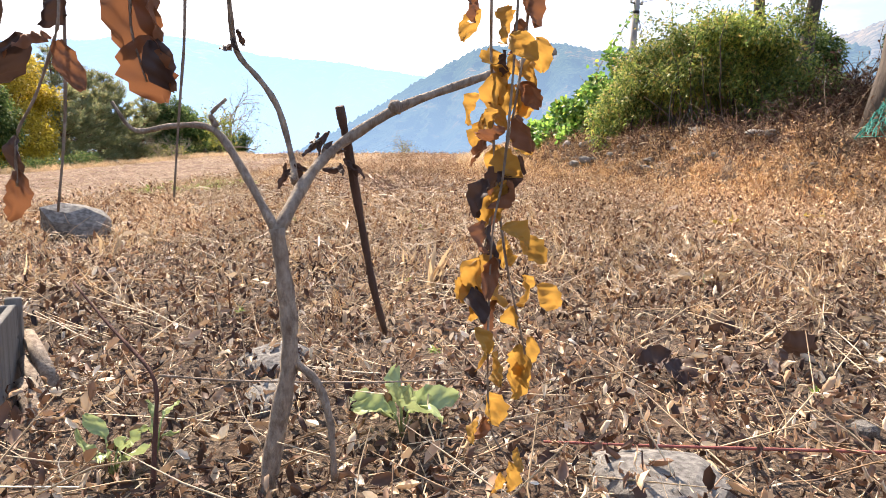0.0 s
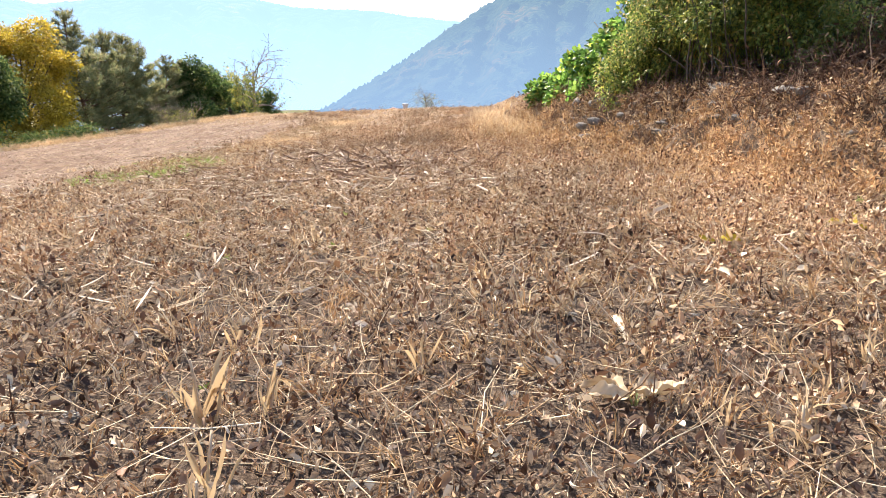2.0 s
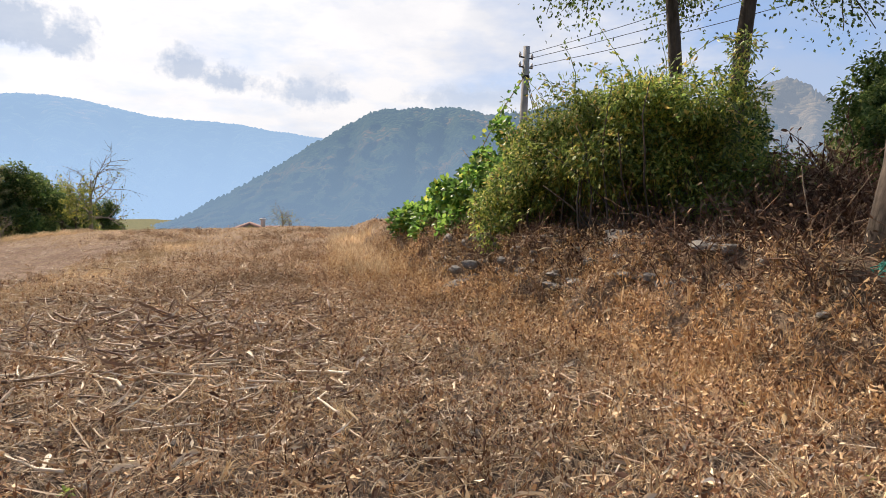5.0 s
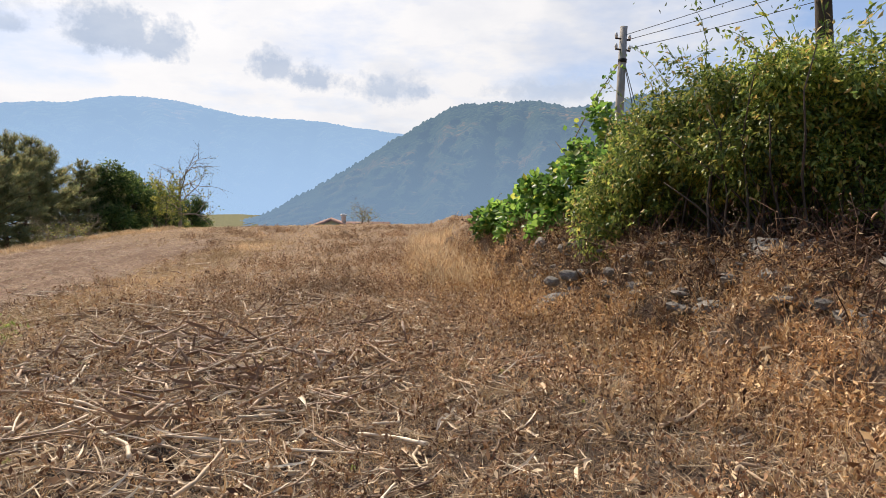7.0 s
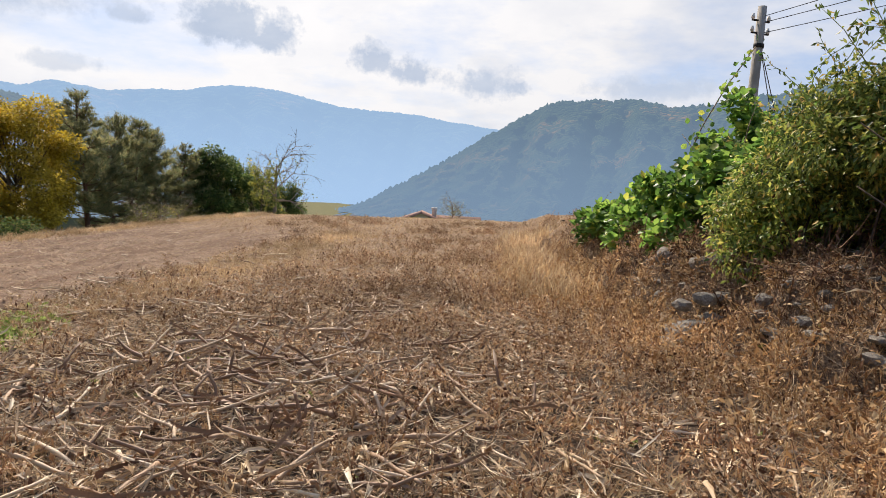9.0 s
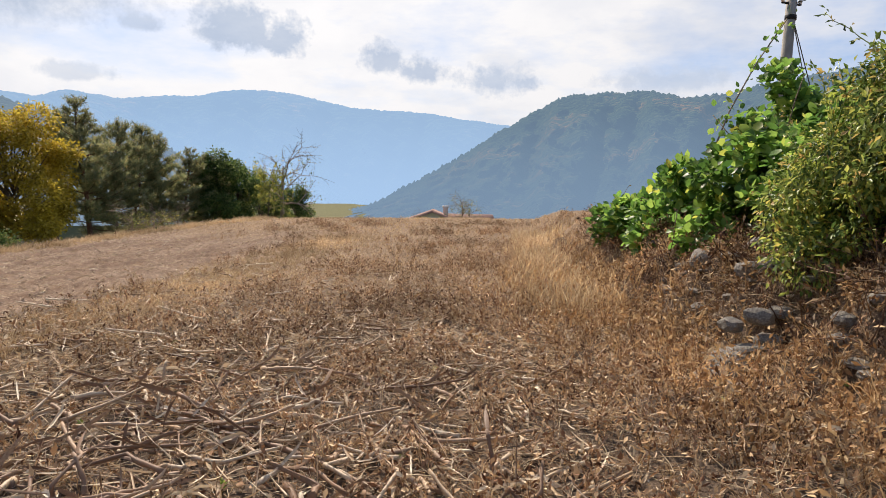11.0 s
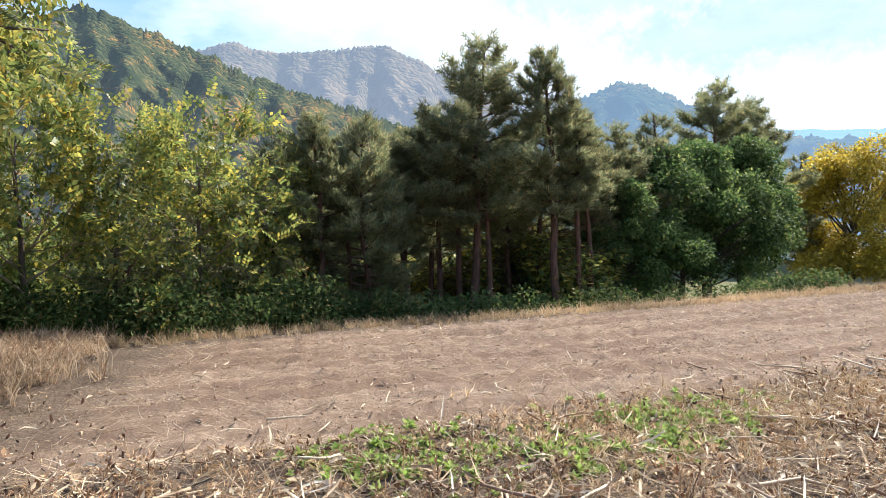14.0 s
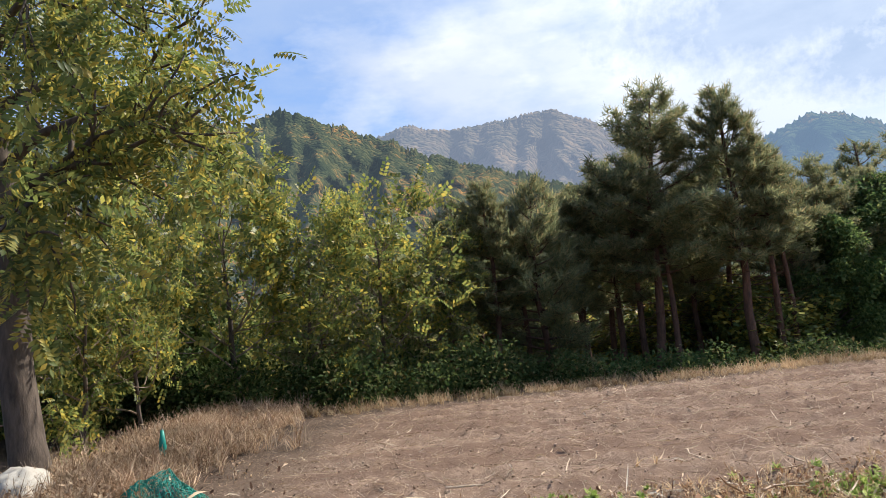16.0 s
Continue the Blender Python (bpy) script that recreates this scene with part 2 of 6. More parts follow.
M_LEAF = leafy("green_leaf", [(0.0, (0.05, 0.095, 0.028)), (0.5, (0.115, 0.175, 0.052)), (0.85, (0.20, 0.255, 0.08)), (1.0, (0.34, 0.36, 0.11))], 0.48, 0.65, 0.2, 0.5, 0.0)
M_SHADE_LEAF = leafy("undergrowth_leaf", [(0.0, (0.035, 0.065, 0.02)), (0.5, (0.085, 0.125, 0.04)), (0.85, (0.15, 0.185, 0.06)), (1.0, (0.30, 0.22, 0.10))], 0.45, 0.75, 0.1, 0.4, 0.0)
M_LEAF_Y = leafy("yellowing_leaf", [(0.0, (0.11, 0.155, 0.045)), (0.42, (0.23, 0.27, 0.075)), (0.78, (0.42, 0.39, 0.09)), (1.0, (0.66, 0.49, 0.09))], 0.58, 0.45, 0.35, 0.7, 0.0)
M_LEAF_GOLD = leafy("golden_leaf", [(0.0, (0.30, 0.22, 0.03)), (0.45, (0.56, 0.42, 0.045)), (1.0, (0.74, 0.57, 0.085))], 0.45, 0.5, 0.3, 0.5, 0.0)
M_BUSH = leafy("bush_leaf", [(0.0, (0.06, 0.11, 0.03)), (0.35, (0.19, 0.27, 0.065)), (0.65, (0.37, 0.45, 0.11)), (0.88, (0.60, 0.57, 0.13)), (1.0, (0.66, 0.43, 0.16))], 0.48, 0.4, 0.4, 0.9, 0.0)
M_VINE_LEAF = leafy("vine_leaf", [(0.0, (0.06, 0.14, 0.03)), (0.5, (0.16, 0.30, 0.06)), (0.9, (0.30, 0.44, 0.09)), (1.0, (0.50, 0.48, 0.09))], 0.6, 0.4, 0.4, 0.9, 0.0)
M_BARK = bark("rough_bark", (0.045, 0.034, 0.027), (0.20, 0.155, 0.12))
M_PINE_BARK = bark("pine_bark", (0.05, 0.03, 0.022), (0.25, 0.125, 0.08))
M_TWIG = bark("twig_bark", (0.13, 0.085, 0.058), (0.56, 0.46, 0.35), 55.0, 0.5)
M_STONE = stone("field_stone", (0.12, 0.105, 0.09), (0.36, 0.325, 0.28))
M_CONCRETE = stone("pole_concrete", (0.28, 0.26, 0.235), (0.42, 0.39, 0.35), 3.0)
M_DARK_LEAF = leafy("withered_leaf", [(0.0, (0.03, 0.018, 0.014)), (0.6, (0.07, 0.04, 0.03)), (1.0, (0.14, 0.075, 0.05))], 0.15, 0.6, 0.3)
M_RUST_LEAF = leafy("rust_leaf", [(0.0, (0.10, 0.04, 0.022)), (0.5, (0.21, 0.085, 0.04)), (1.0, (0.33, 0.15, 0.065))], 0.3, 0.55, 0.3, 0.0, 60.0)
M_OCHRE_LEAF = leafy("ochre_leaf", [(0.0, (0.17, 0.075, 0.028)), (0.35, (0.34, 0.17, 0.045)), (0.7, (0.52, 0.29, 0.055)), (1.0, (0.52, 0.38, 0.07))], 0.5, 0.5, 0.3, 0.0, 60.0)
M_FRESH_LEAF = leafy("fresh_leaf", [(0.0, (0.20, 0.27, 0.09)), (0.6, (0.35, 0.41, 0.18)), (1.0, (0.52, 0.55, 0.31))], 0.35, 0.45, 0.35)
M_BRUSH = leafy("dead_brush", [(0.0, (0.075, 0.04, 0.026)), (0.5, (0.17, 0.095, 0.06)), (0.85, (0.30, 0.19, 0.12)), (1.0, (0.46, 0.34, 0.22))], 0.1, 0.8, 0.15, 0.7)
M_WOOD = bark("weathered_wood", (0.10, 0.09, 0.078), (0.27, 0.245, 0.21), 18.0, 0.06, 0.85)
M_RUSSET = leafy("russet_grass", [(0.0, (0.23, 0.14, 0.085)), (0.5, (0.44, 0.31, 0.20)), (1.0, (0.66, 0.52, 0.37))], 0.3, 0.7, 0.15, 0.8)
M_NET = leafy("green_net", [(0.0, (0.01, 0.18, 0.14)), (1.0, (0.02, 0.30, 0.23))], 0.1, 0.45, 0.4, 0.0, 0.0)
M_SACK = stone("sack_cloth", (0.36, 0.33, 0.28), (0.50, 0.47, 0.41), 6.0)
M_WIRE = stone("black_wire", (0.02, 0.02, 0.02), (0.05, 0.05, 0.05))
M_ROOF = stone("roof_tile", (0.22, 0.125, 0.10), (0.34, 0.20, 0.16), 2.0)
M_PLASTER = stone("house_wall", (0.62, 0.60, 0.56), (0.80, 0.78, 0.74), 2.0)
M_GLASS, _n, _b = material("window_glass", 0.05, 0.0, 0.5)
_b.inputs["Base Color"].default_value = (0.02, 0.03, 0.04, 1)

# ---- mesh helpers ----
RNG = np.random.default_rng(7)


def fill(name, verts, faces, mat, smooth=False):
    """A mesh datablock from arrays; every face has the same number of corners."""
    verts, faces = np.asarray(verts, np.float32), np.asarray(faces, np.int32)
    me = bpy.data.meshes.new(name)
    me.vertices.add(len(verts))
    me.vertices.foreach_set("co", verts.ravel())
    k = faces.shape[1]
    me.loops.add(faces.size)
    me.loops.foreach_set("vertex_index", faces.ravel())
    me.polygons.add(len(faces))
    me.polygons.foreach_set("loop_start", np.arange(len(faces), dtype=np.int32) * k)
    me.polygons.foreach_set("loop_total", np.full(len(faces), k, np.int32))
    if smooth:
        me.polygons.foreach_set("use_smooth", np.ones(len(faces), bool))
    me.materials.append(mat)
    me.update(calc_edges=True)
    return me


def join(*pieces):
    """Joins (verts, faces) pairs into one."""
    verts, faces, base = [], [], 0
    for v, f in pieces:
        verts.append(np.asarray(v, float))
        faces.append(np.asarray(f, int) + base)
        base += len(v)
    return np.concatenate(verts), np.concatenate(faces)


def spread(piece, mats, places):
    """Copies of one (verts, faces) piece at many turns and places, as one pair."""
    v, f = piece
    v = np.asarray(v, float)
    allv = np.einsum("nij,mj->nmi", mats, v) + np.asarray(places)[:, None, :]
    allf = np.asarray(f)[None] + (np.arange(len(places)) * len(v))[:, None, None]
    return allv.reshape(-1, 3), allf.reshape(-1, f.shape[1] if hasattr(f, "shape") else len(f[0]))


def turns(yaw, tilt, side, size):
    """Rotation matrices Rz(yaw) Ry(tilt) Rx(side), times size."""
    yaw, tilt, side, size = np.broadcast_arrays(yaw, tilt, side, size)
    cz, sz, cy, sy, cx, sx = np.cos(yaw), np.sin(yaw), np.cos(tilt), np.sin(tilt), np.cos(side), np.sin(side)
    m = np.empty((len(yaw), 3, 3))
    m[:, 0] = np.stack([cz * cy, cz * sy * sx - sz * cx, cz * sy * cx + sz * sx], 1)
    m[:, 1] = np.stack([sz * cy, sz * sy * sx + cz * cx, sz * sy * cx - cz * sx], 1)
    m[:, 2] = np.stack([-sy, cy * sx, cy * cx], 1)
    return m * size[:, None, None]


def aligned(ways, roll, size):
    """Matrices whose x axis lies along each way."""
    x = ways / (np.linalg.norm(ways, axis=1, keepdims=True) + 1e-9)
    ref = np.where(np.abs(x[:, 2:]) > 0.95, np.array([[1.0, 0, 0]]), np.array([[0.0, 0, 1]]))
    y = np.cross(ref, x)
    y /= np.linalg.norm(y, axis=1, keepdims=True) + 1e-9
    z = np.cross(x, y)
    c, s = np.cos(roll)[:, None], np.sin(roll)[:, None]
    return np.stack([x, c * y + s * z, c * z - s * y], 2) * np.asarray(size)[:, None, None]


def tube(points, radii, sides=6):
    """A closed tapering tube through points, of triangles."""
    points = np.asarray(points, float)
    n = len(points)
    ways = np.gradient(points, axis=0)
    frames = aligned(ways, np.zeros(n), np.ones(n))
    ang = np.arange(sides) * 2 * math.pi / sides
    ring = np.stack([np.zeros(sides), np.cos(ang), np.sin(ang)], 1)
    v = np.einsum("nij,mj->nmi", frames, ring) * np.asarray(radii, float)[:, None, None] + points[:, None]
    v = np.concatenate([v.reshape(-1, 3), points[:1], points[-1:]])
    f = []
    for i in range(n - 1):
        for k in range(sides):
            a, b = i * sides + k, i * sides + (k + 1) % sides
            f += [(a, b, b + sides), (a, b + sides, a + sides)]
    for k in range(sides):
        f += [(n * sides, (k + 1) % sides, k), (n * sides + 1, (n - 1) * sides + k, (n - 1) * sides + (k + 1) % sides)]
    return v, np.array(f)


def bend(start, way, length, steps, wander, rng, droop=0.0):
    """A wandering line of points."""
    p, w = np.array(start, float), np.array(way, float)
    w /= np.linalg.norm(w)
    out = [p.copy()]
    for _ in range(steps):
        w = w + rng.normal(0, wander, 3) + np.array([0, 0, -droop])
        w /= np.linalg.norm(w)
        p = p + w * length / steps
        out.append(p.copy())
    return np.array(out)


def curled_leaf(width=0.5, curl=0.6, fold=0.3, twist=0.0):
    """A pointed leaf one long along x, bent lengthwise and folded along its rib: 8 triangles."""
    rows = [(0.0, 0.0), (0.3, 0.85), (0.68, 0.8), (1.0, 0.0)]
    v = []
    for s, w in rows:
        a = curl * (s - 0.3)
        x, z = (math.sin(a) / curl if curl else s) + 0.3, (1 - math.cos(a)) / (curl or 1)
        h = width * w / 2
        t = twist * s
        if w == 0:
            v.append((x, 0, z))
        else:
            for side in (-1, 0, 1):
                yy, zz = side * h * math.cos(fold), abs(side) * h * math.sin(fold)
                v.append((x, yy * math.cos(t) - zz * math.sin(t), z + yy * math.sin(t) + zz * math.cos(t)))
    f = [(0, 2, 1), (0, 3, 2), (1, 2, 5), (1, 5, 4), (2, 3, 6), (2, 6, 5), (4, 5, 7), (5, 6, 7)]
    return np.array(v), np.array(f)


def slim_leaf(width=0.45):
    """A leaf of two triangles folded along its rib."""
    return np.array([(0, 0, 0), (0.5, -width / 2, 0.10), (1, 0, -0.06), (0.5, width / 2, 0.10)]), np.array([(0, 2, 1), (0, 3, 2)])


def flat_leaf(width=0.5):
    """A small leaf of four triangles with a shallow fold."""
    return np.array([(0, 0, 0), (0.5, -width / 2, 0.06), (0.5, 0, 0), (0.5, width / 2, 0.06), (1, 0, -0.06)]), np.array([(0, 2, 1), (0, 3, 2), (1, 2, 4), (2, 3, 4)])


def blade(length=1.0, width=0.03, lean=0.3, curve=0.5, steps=3):
    """An upright grass blade, three-cornered, thinning to its tip."""
    pts = []
    for i in range(steps + 1):
        s = i / steps
        pts.append((math.sin(lean + curve * s) * s * length, 0, math.cos(lean + curve * s) * s * length))
    return tube(pts, [width * (1 - 0.85 * i / steps) / 2 for i in range(steps + 1)], 3)


def part(name, piece, mat, parent=None, label="", smooth=False):
    me = piece if isinstance(piece, bpy.types.Mesh) else fill(name, *piece, mat, smooth)
    ob = new(name, me)
    ob.parent = parent
    if label:
        tagged(ob, label)
    return ob


def thing(name, label, category, group="", kind="", at=(0, 0, 0), m=None):
    ob = new(name)
    ob.matrix_basis = m if m is not None else Matrix.Translation(at)
    return tagged(ob, label, category, group, kind)


def stuff(name, piece, mat, label, category, smooth=False):
    return tagged(new(name, fill(name, *piece, mat, smooth)), label, category, "", "stuff")


# ---- the ground ----


def smooth_step(a, b, x):
    s = np.clip((np.asarray(x, float) - a) / (b - a), 0, 1)
    return s * s * (3 - 2 * s)


def wobble(x, y, scale, seed=0.0):
    """Cheap smooth noise from turned sines, about -1 to 1."""
    out = 0
    for k in range(5):
        a = 1.3 + 2.4 * k + seed
        f = (0.7 + 0.31 * k) / scale
        out = out + np.sin(f * 6.28 * (x * math.cos(a) + y * math.sin(a)) + 2.1 * k + seed * 5)
    return out / 3.2


FOOT_Y = np.array([-6.0, 2.0, 6.0, 9.0, 11.5, 14.5, 17.0, 20.0, 26.0, 60.0])
FOOT_X = np.array([6.5, 5.6, 4.6, 4.0, 3.3, 2.6, 2.1, 1.7, 1.4, 1.0])   # foot of the bank that borders the field
EDGE_Y = np.array([-20.0, 6.4, 8.0, 12.0, 18.0, 26.0, 38.0, 60.0])
EDGE_X = np.array([-12.2, -12.0, -12.0, -12.4, -12.6, -12.4, -12.5, -13.0])  # the field's edge under the trees


def height(x, y):
    x, y = np.asarray(x, float), np.asarray(y, float)
    z = 0.07 * np.clip(x - 0.5, 0, 2) * smooth_step(2, 6, y)
    z = z - 0.030 * np.clip(-x - 2.0, 0, 12)
    z = z + 0.40 * smooth_step(15, 41, y)
    z = z - 0.42 * (1 - smooth_step(0.35, 1.25, y + 0.05 * wobble(x, y, 1.5)))
    d = x - np.interp(y, FOOT_Y, FOOT_X)
    bank = 0.95 * smooth_step(0.05, 1.5, d + 0.25 * wobble(x, y, 1.7, 2)) + 0.09 * np.clip(d - 1.6, 0, 30)
    bank = bank * (1 - 0.75 * (1 - smooth_step(4.0, 10.0, y))) * (1 - smooth_step(26, 36, y) * 0.6)
    z = z + bank
    beyond = np.clip(y - 41.0, 0, None)
    z = z - 0.006 * np.clip(beyond, 0, 12) ** 2 - 0.13 * np.clip(beyond - 12, 0, 200)
    e = np.interp(y, EDGE_Y, EDGE_X) - x
    z = z - 0.16 * np.clip(e - 0.6, 0, 120)
    return z


def ploughed(x, y):
    """1 on the bare ploughed strip."""
    edge = -4.6 - 0.06 * np.clip(y - 12, 0, 40) + 0.35 * wobble(x, y, 3.0, 1)
    s = smooth_step(0.0, 0.9, edge - x) * smooth_step(7.6, 9.4, y + 0.3 * wobble(x, y, 2.0) + 0.16 * (x + 5))
    return s * smooth_step(0.0, 0.8, x - np.interp(y, EDGE_Y, EDGE_X) - 0.3) * (1 - smooth_step(27, 34, y + 0.8 * wobble(x, y, 4)))


def strawy(x, y):
    """1 where short golden grass covers the ground."""
    far = smooth_step(15.5, 21, y + 1.2 * wobble(x, y, 3.5, 3))
    strip = np.exp(-((x + 4.6 - 0.02 * y) / 1.0) ** 2) * smooth_step(11, 15, y)
    right = 0.5 * smooth_step(2.2, 4.0, x) * smooth_step(3, 5, y)
    return np.clip(far + strip + right, 0, 1)


def fine_relief(x, y):
    p = ploughed(x, y)
    rows = 0.034 * np.sin((x * math.cos(0.12) + y * math.sin(0.12)) * 2 * math.pi / 0.75 + 0.8 * wobble(x, y, 3.0))
    clods = 0.030 * wobble(x, y, 0.37, 4) + 0.030 * wobble(x, y, 0.21, 6)
    return p * (rows + clods) + (1 - p) * (0.03 * wobble(x, y, 0.7, 5) + 0.014 * wobble(x, y, 0.22, 8))


def full_height(x, y):
    near = (np.abs(np.asarray(x) + 2) < 16) & (np.asarray(y) < 46)
    return height(x, y) + np.where(near, fine_relief(x, y), 0)


def build_ground():
    def lines(a, b, step, lo, hi):
        inner = np.arange(a, b, step)
        out1, out2, s = [], [], step
        x = a
        while x > lo:
            s *= 1.22
            x -= s
            out1.append(x)
        x, s = inner[-1], step
        while x < hi:
            s *= 1.22
            x += s
            out2.append(x)
        return np.concatenate([out1[::-1], inner, out2])

    xs, ys = lines(-13.5, 7.5, 0.09, -4200, 4200), lines(0.0, 44.0, 0.11, -4200, 4200)
    gx, gy = np.meshgrid(xs, ys)
    gz = full_height(gx, gy)
    gz = np.maximum(gz, -32.0 + 0 * gz)
    v = np.stack([gx, gy, gz], 2).reshape(-1, 3)
    i, j = np.meshgrid(np.arange(len(xs) - 1), np.arange(len(ys) - 1))
    a = (j * len(xs) + i).ravel()
    me = fill("ground", v, np.stack([a, a + 1, a + 1 + len(xs), a + len(xs)], 1), M_GROUND, True)
    x, y = v[:, 0], v[:, 1]
    inside = (x > np.interp(y, EDGE_Y, EDGE_X) - 1.0)
    for name, values in (("plough", ploughed(x, y)), ("straw", strawy(x, y)),
                         ("green", np.where(inside, 0.0, 0.8) + smooth_step(50, 60, y) * np.where(inside, 0.8, 0))):
        me.attributes.new(name, "FLOAT", "POINT").data.foreach_set("value", np.asarray(values, np.float32))
    tagged(new("ground", me), "brown autumn field of litter, dry grass and a ploughed strip", "ground", "", "structure")


build_ground()

# ---- mountains and house beyond the field ----


def ridge(name, label, line, far, near, mat, rough, tips):
    """A mountain flank whose crest follows (azimuth to the left, elevation) seen from the field."""
    line = sorted(line)
    az = np.arange(line[0][0], line[-1][0], 0.12)
    el = np.interp(az, [p[0] for p in line], [p[1] for p in line])
    k = np.ones(9) / 9
    el = np.convolve(np.pad(el, 4, "edge"), k, "valid")
    rows = 56
    s = np.linspace(0, 1.12, rows)[:, None]
    a = np.radians(az)[None]
    A = az[None]
    folds = (np.sin(A * 0.9 + 1.6 * np.sin(s * 3 + far)) + 0.6 * np.sin(A * 2.3 + 3.0 * s + far) + 0.5 * wobble(A, s * 22, 3.2, 1.0) + 0.3 * wobble(A, s * 22, 1.3, 2.0))
    body = np.sin(np.clip(s, 0, 1) * math.pi)
    dist = near + (far - near) * s + far * rough * folds * body
    low = -3.0
    rise = np.where(s <= 1, s ** 0.85, 1 - (s - 1) * 3.0)
    up = low + (el[None] - low) * np.clip(rise + 0.035 * folds * body * (1 - s), -1, 1)
    jag = RNG.normal(0, 1, (1, len(az))) * 0.6 + np.convolve(RNG.normal(0, 1, len(az) + 8), np.ones(9) / 3, "valid")[None] * 0.7
    z = 1.6 + dist * np.tan(np.radians(up)) + tips * jag * smooth_step(0.9, 1.0, s)
    v = np.stack([-np.sin(a) * dist, np.cos(a) * dist, z], 2).reshape(-1, 3)
    i, j = np.meshgrid(np.arange(len(az) - 1), np.arange(rows - 1))
    b = (j * len(az) + i).ravel()
    f = np.stack([b, b + len(az), b + 1 + len(az), b + 1], 1)
    return tagged(new(name, fill(name, v, f, mat, True)), label, "mountain", "mountains round the valley", "structure")


GREEN_SLOPE = [(0.0, (0.02, 0.035, 0.018)), (0.4, (0.045, 0.07, 0.03)), (0.7, (0.08, 0.10, 0.04)), (0.85, (0.20, 0.13, 0.04)), (1.0, (0.30, 0.16, 0.04))]
BROWN_SLOPE = [(0.0, (0.05, 0.06, 0.035)), (0.4, (0.12, 0.10, 0.06)), (0.7, (0.20, 0.15, 0.09)), (1.0, (0.30, 0.20, 0.10))]
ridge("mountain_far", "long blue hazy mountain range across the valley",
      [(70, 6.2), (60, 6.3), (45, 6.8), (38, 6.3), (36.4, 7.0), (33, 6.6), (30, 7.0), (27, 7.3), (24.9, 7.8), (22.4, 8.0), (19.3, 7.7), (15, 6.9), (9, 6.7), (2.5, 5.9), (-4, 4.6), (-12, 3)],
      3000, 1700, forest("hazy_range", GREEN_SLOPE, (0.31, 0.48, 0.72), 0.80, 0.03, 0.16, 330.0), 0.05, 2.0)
ridge("mountain_middle", "wooded mountain in blue-grey haze falling to the valley",
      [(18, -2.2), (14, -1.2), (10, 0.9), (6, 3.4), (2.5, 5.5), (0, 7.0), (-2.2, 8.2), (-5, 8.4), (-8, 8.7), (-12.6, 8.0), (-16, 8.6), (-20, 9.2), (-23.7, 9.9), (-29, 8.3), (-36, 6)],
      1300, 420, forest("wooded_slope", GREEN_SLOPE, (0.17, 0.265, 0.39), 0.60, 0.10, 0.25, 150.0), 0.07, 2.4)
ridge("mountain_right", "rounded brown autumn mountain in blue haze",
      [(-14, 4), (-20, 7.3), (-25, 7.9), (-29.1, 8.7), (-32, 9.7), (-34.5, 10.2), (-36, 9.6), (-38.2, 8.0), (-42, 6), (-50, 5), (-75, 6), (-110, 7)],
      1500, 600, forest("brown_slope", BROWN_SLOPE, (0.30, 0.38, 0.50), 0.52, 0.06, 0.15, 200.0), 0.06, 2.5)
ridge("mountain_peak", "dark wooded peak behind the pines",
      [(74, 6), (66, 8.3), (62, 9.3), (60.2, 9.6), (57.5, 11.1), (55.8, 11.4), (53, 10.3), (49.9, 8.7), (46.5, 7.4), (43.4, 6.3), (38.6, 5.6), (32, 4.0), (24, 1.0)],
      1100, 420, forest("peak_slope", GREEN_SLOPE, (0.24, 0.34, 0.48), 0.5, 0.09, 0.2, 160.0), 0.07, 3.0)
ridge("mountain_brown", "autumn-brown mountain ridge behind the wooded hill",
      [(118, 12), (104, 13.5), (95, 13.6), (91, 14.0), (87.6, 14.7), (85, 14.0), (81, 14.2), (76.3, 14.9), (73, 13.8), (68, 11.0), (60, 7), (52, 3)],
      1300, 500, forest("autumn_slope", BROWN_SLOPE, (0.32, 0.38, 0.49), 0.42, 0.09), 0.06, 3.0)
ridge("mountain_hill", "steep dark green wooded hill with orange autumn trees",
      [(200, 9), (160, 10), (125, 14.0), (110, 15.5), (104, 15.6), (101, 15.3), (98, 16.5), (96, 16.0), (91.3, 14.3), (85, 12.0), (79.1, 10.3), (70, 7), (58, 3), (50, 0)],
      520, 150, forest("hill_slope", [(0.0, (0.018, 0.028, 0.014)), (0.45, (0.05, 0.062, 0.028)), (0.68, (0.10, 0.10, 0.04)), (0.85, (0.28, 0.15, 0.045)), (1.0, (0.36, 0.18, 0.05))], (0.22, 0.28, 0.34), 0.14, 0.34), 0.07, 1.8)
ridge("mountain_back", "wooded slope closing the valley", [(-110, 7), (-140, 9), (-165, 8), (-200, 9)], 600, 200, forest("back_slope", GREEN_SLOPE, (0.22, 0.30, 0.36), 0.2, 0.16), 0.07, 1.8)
# ---- trees ----


def needle_clump(rng, count=8, length=0.19, width=0.011):
    """A tuft of pine needles round x."""
    v, f = [], []
    for k in range(count):
        w = rng.normal(0, 1, 3) * 0.62 + np.array([0.9, 0, 0.1])
        w /= np.linalg.norm(w)
        s = np.cross(w, rng.normal(0, 1, 3))
        s *= width / np.linalg.norm(s)
        o = rng.normal(0, 0.03, 3)
        b = len(v)
        v += [o - s, o + s, o + w * length * rng.uniform(0.7, 1.15)]
        f.append((b, b + 1, b + 2))
    return np.array(v), np.array(f)


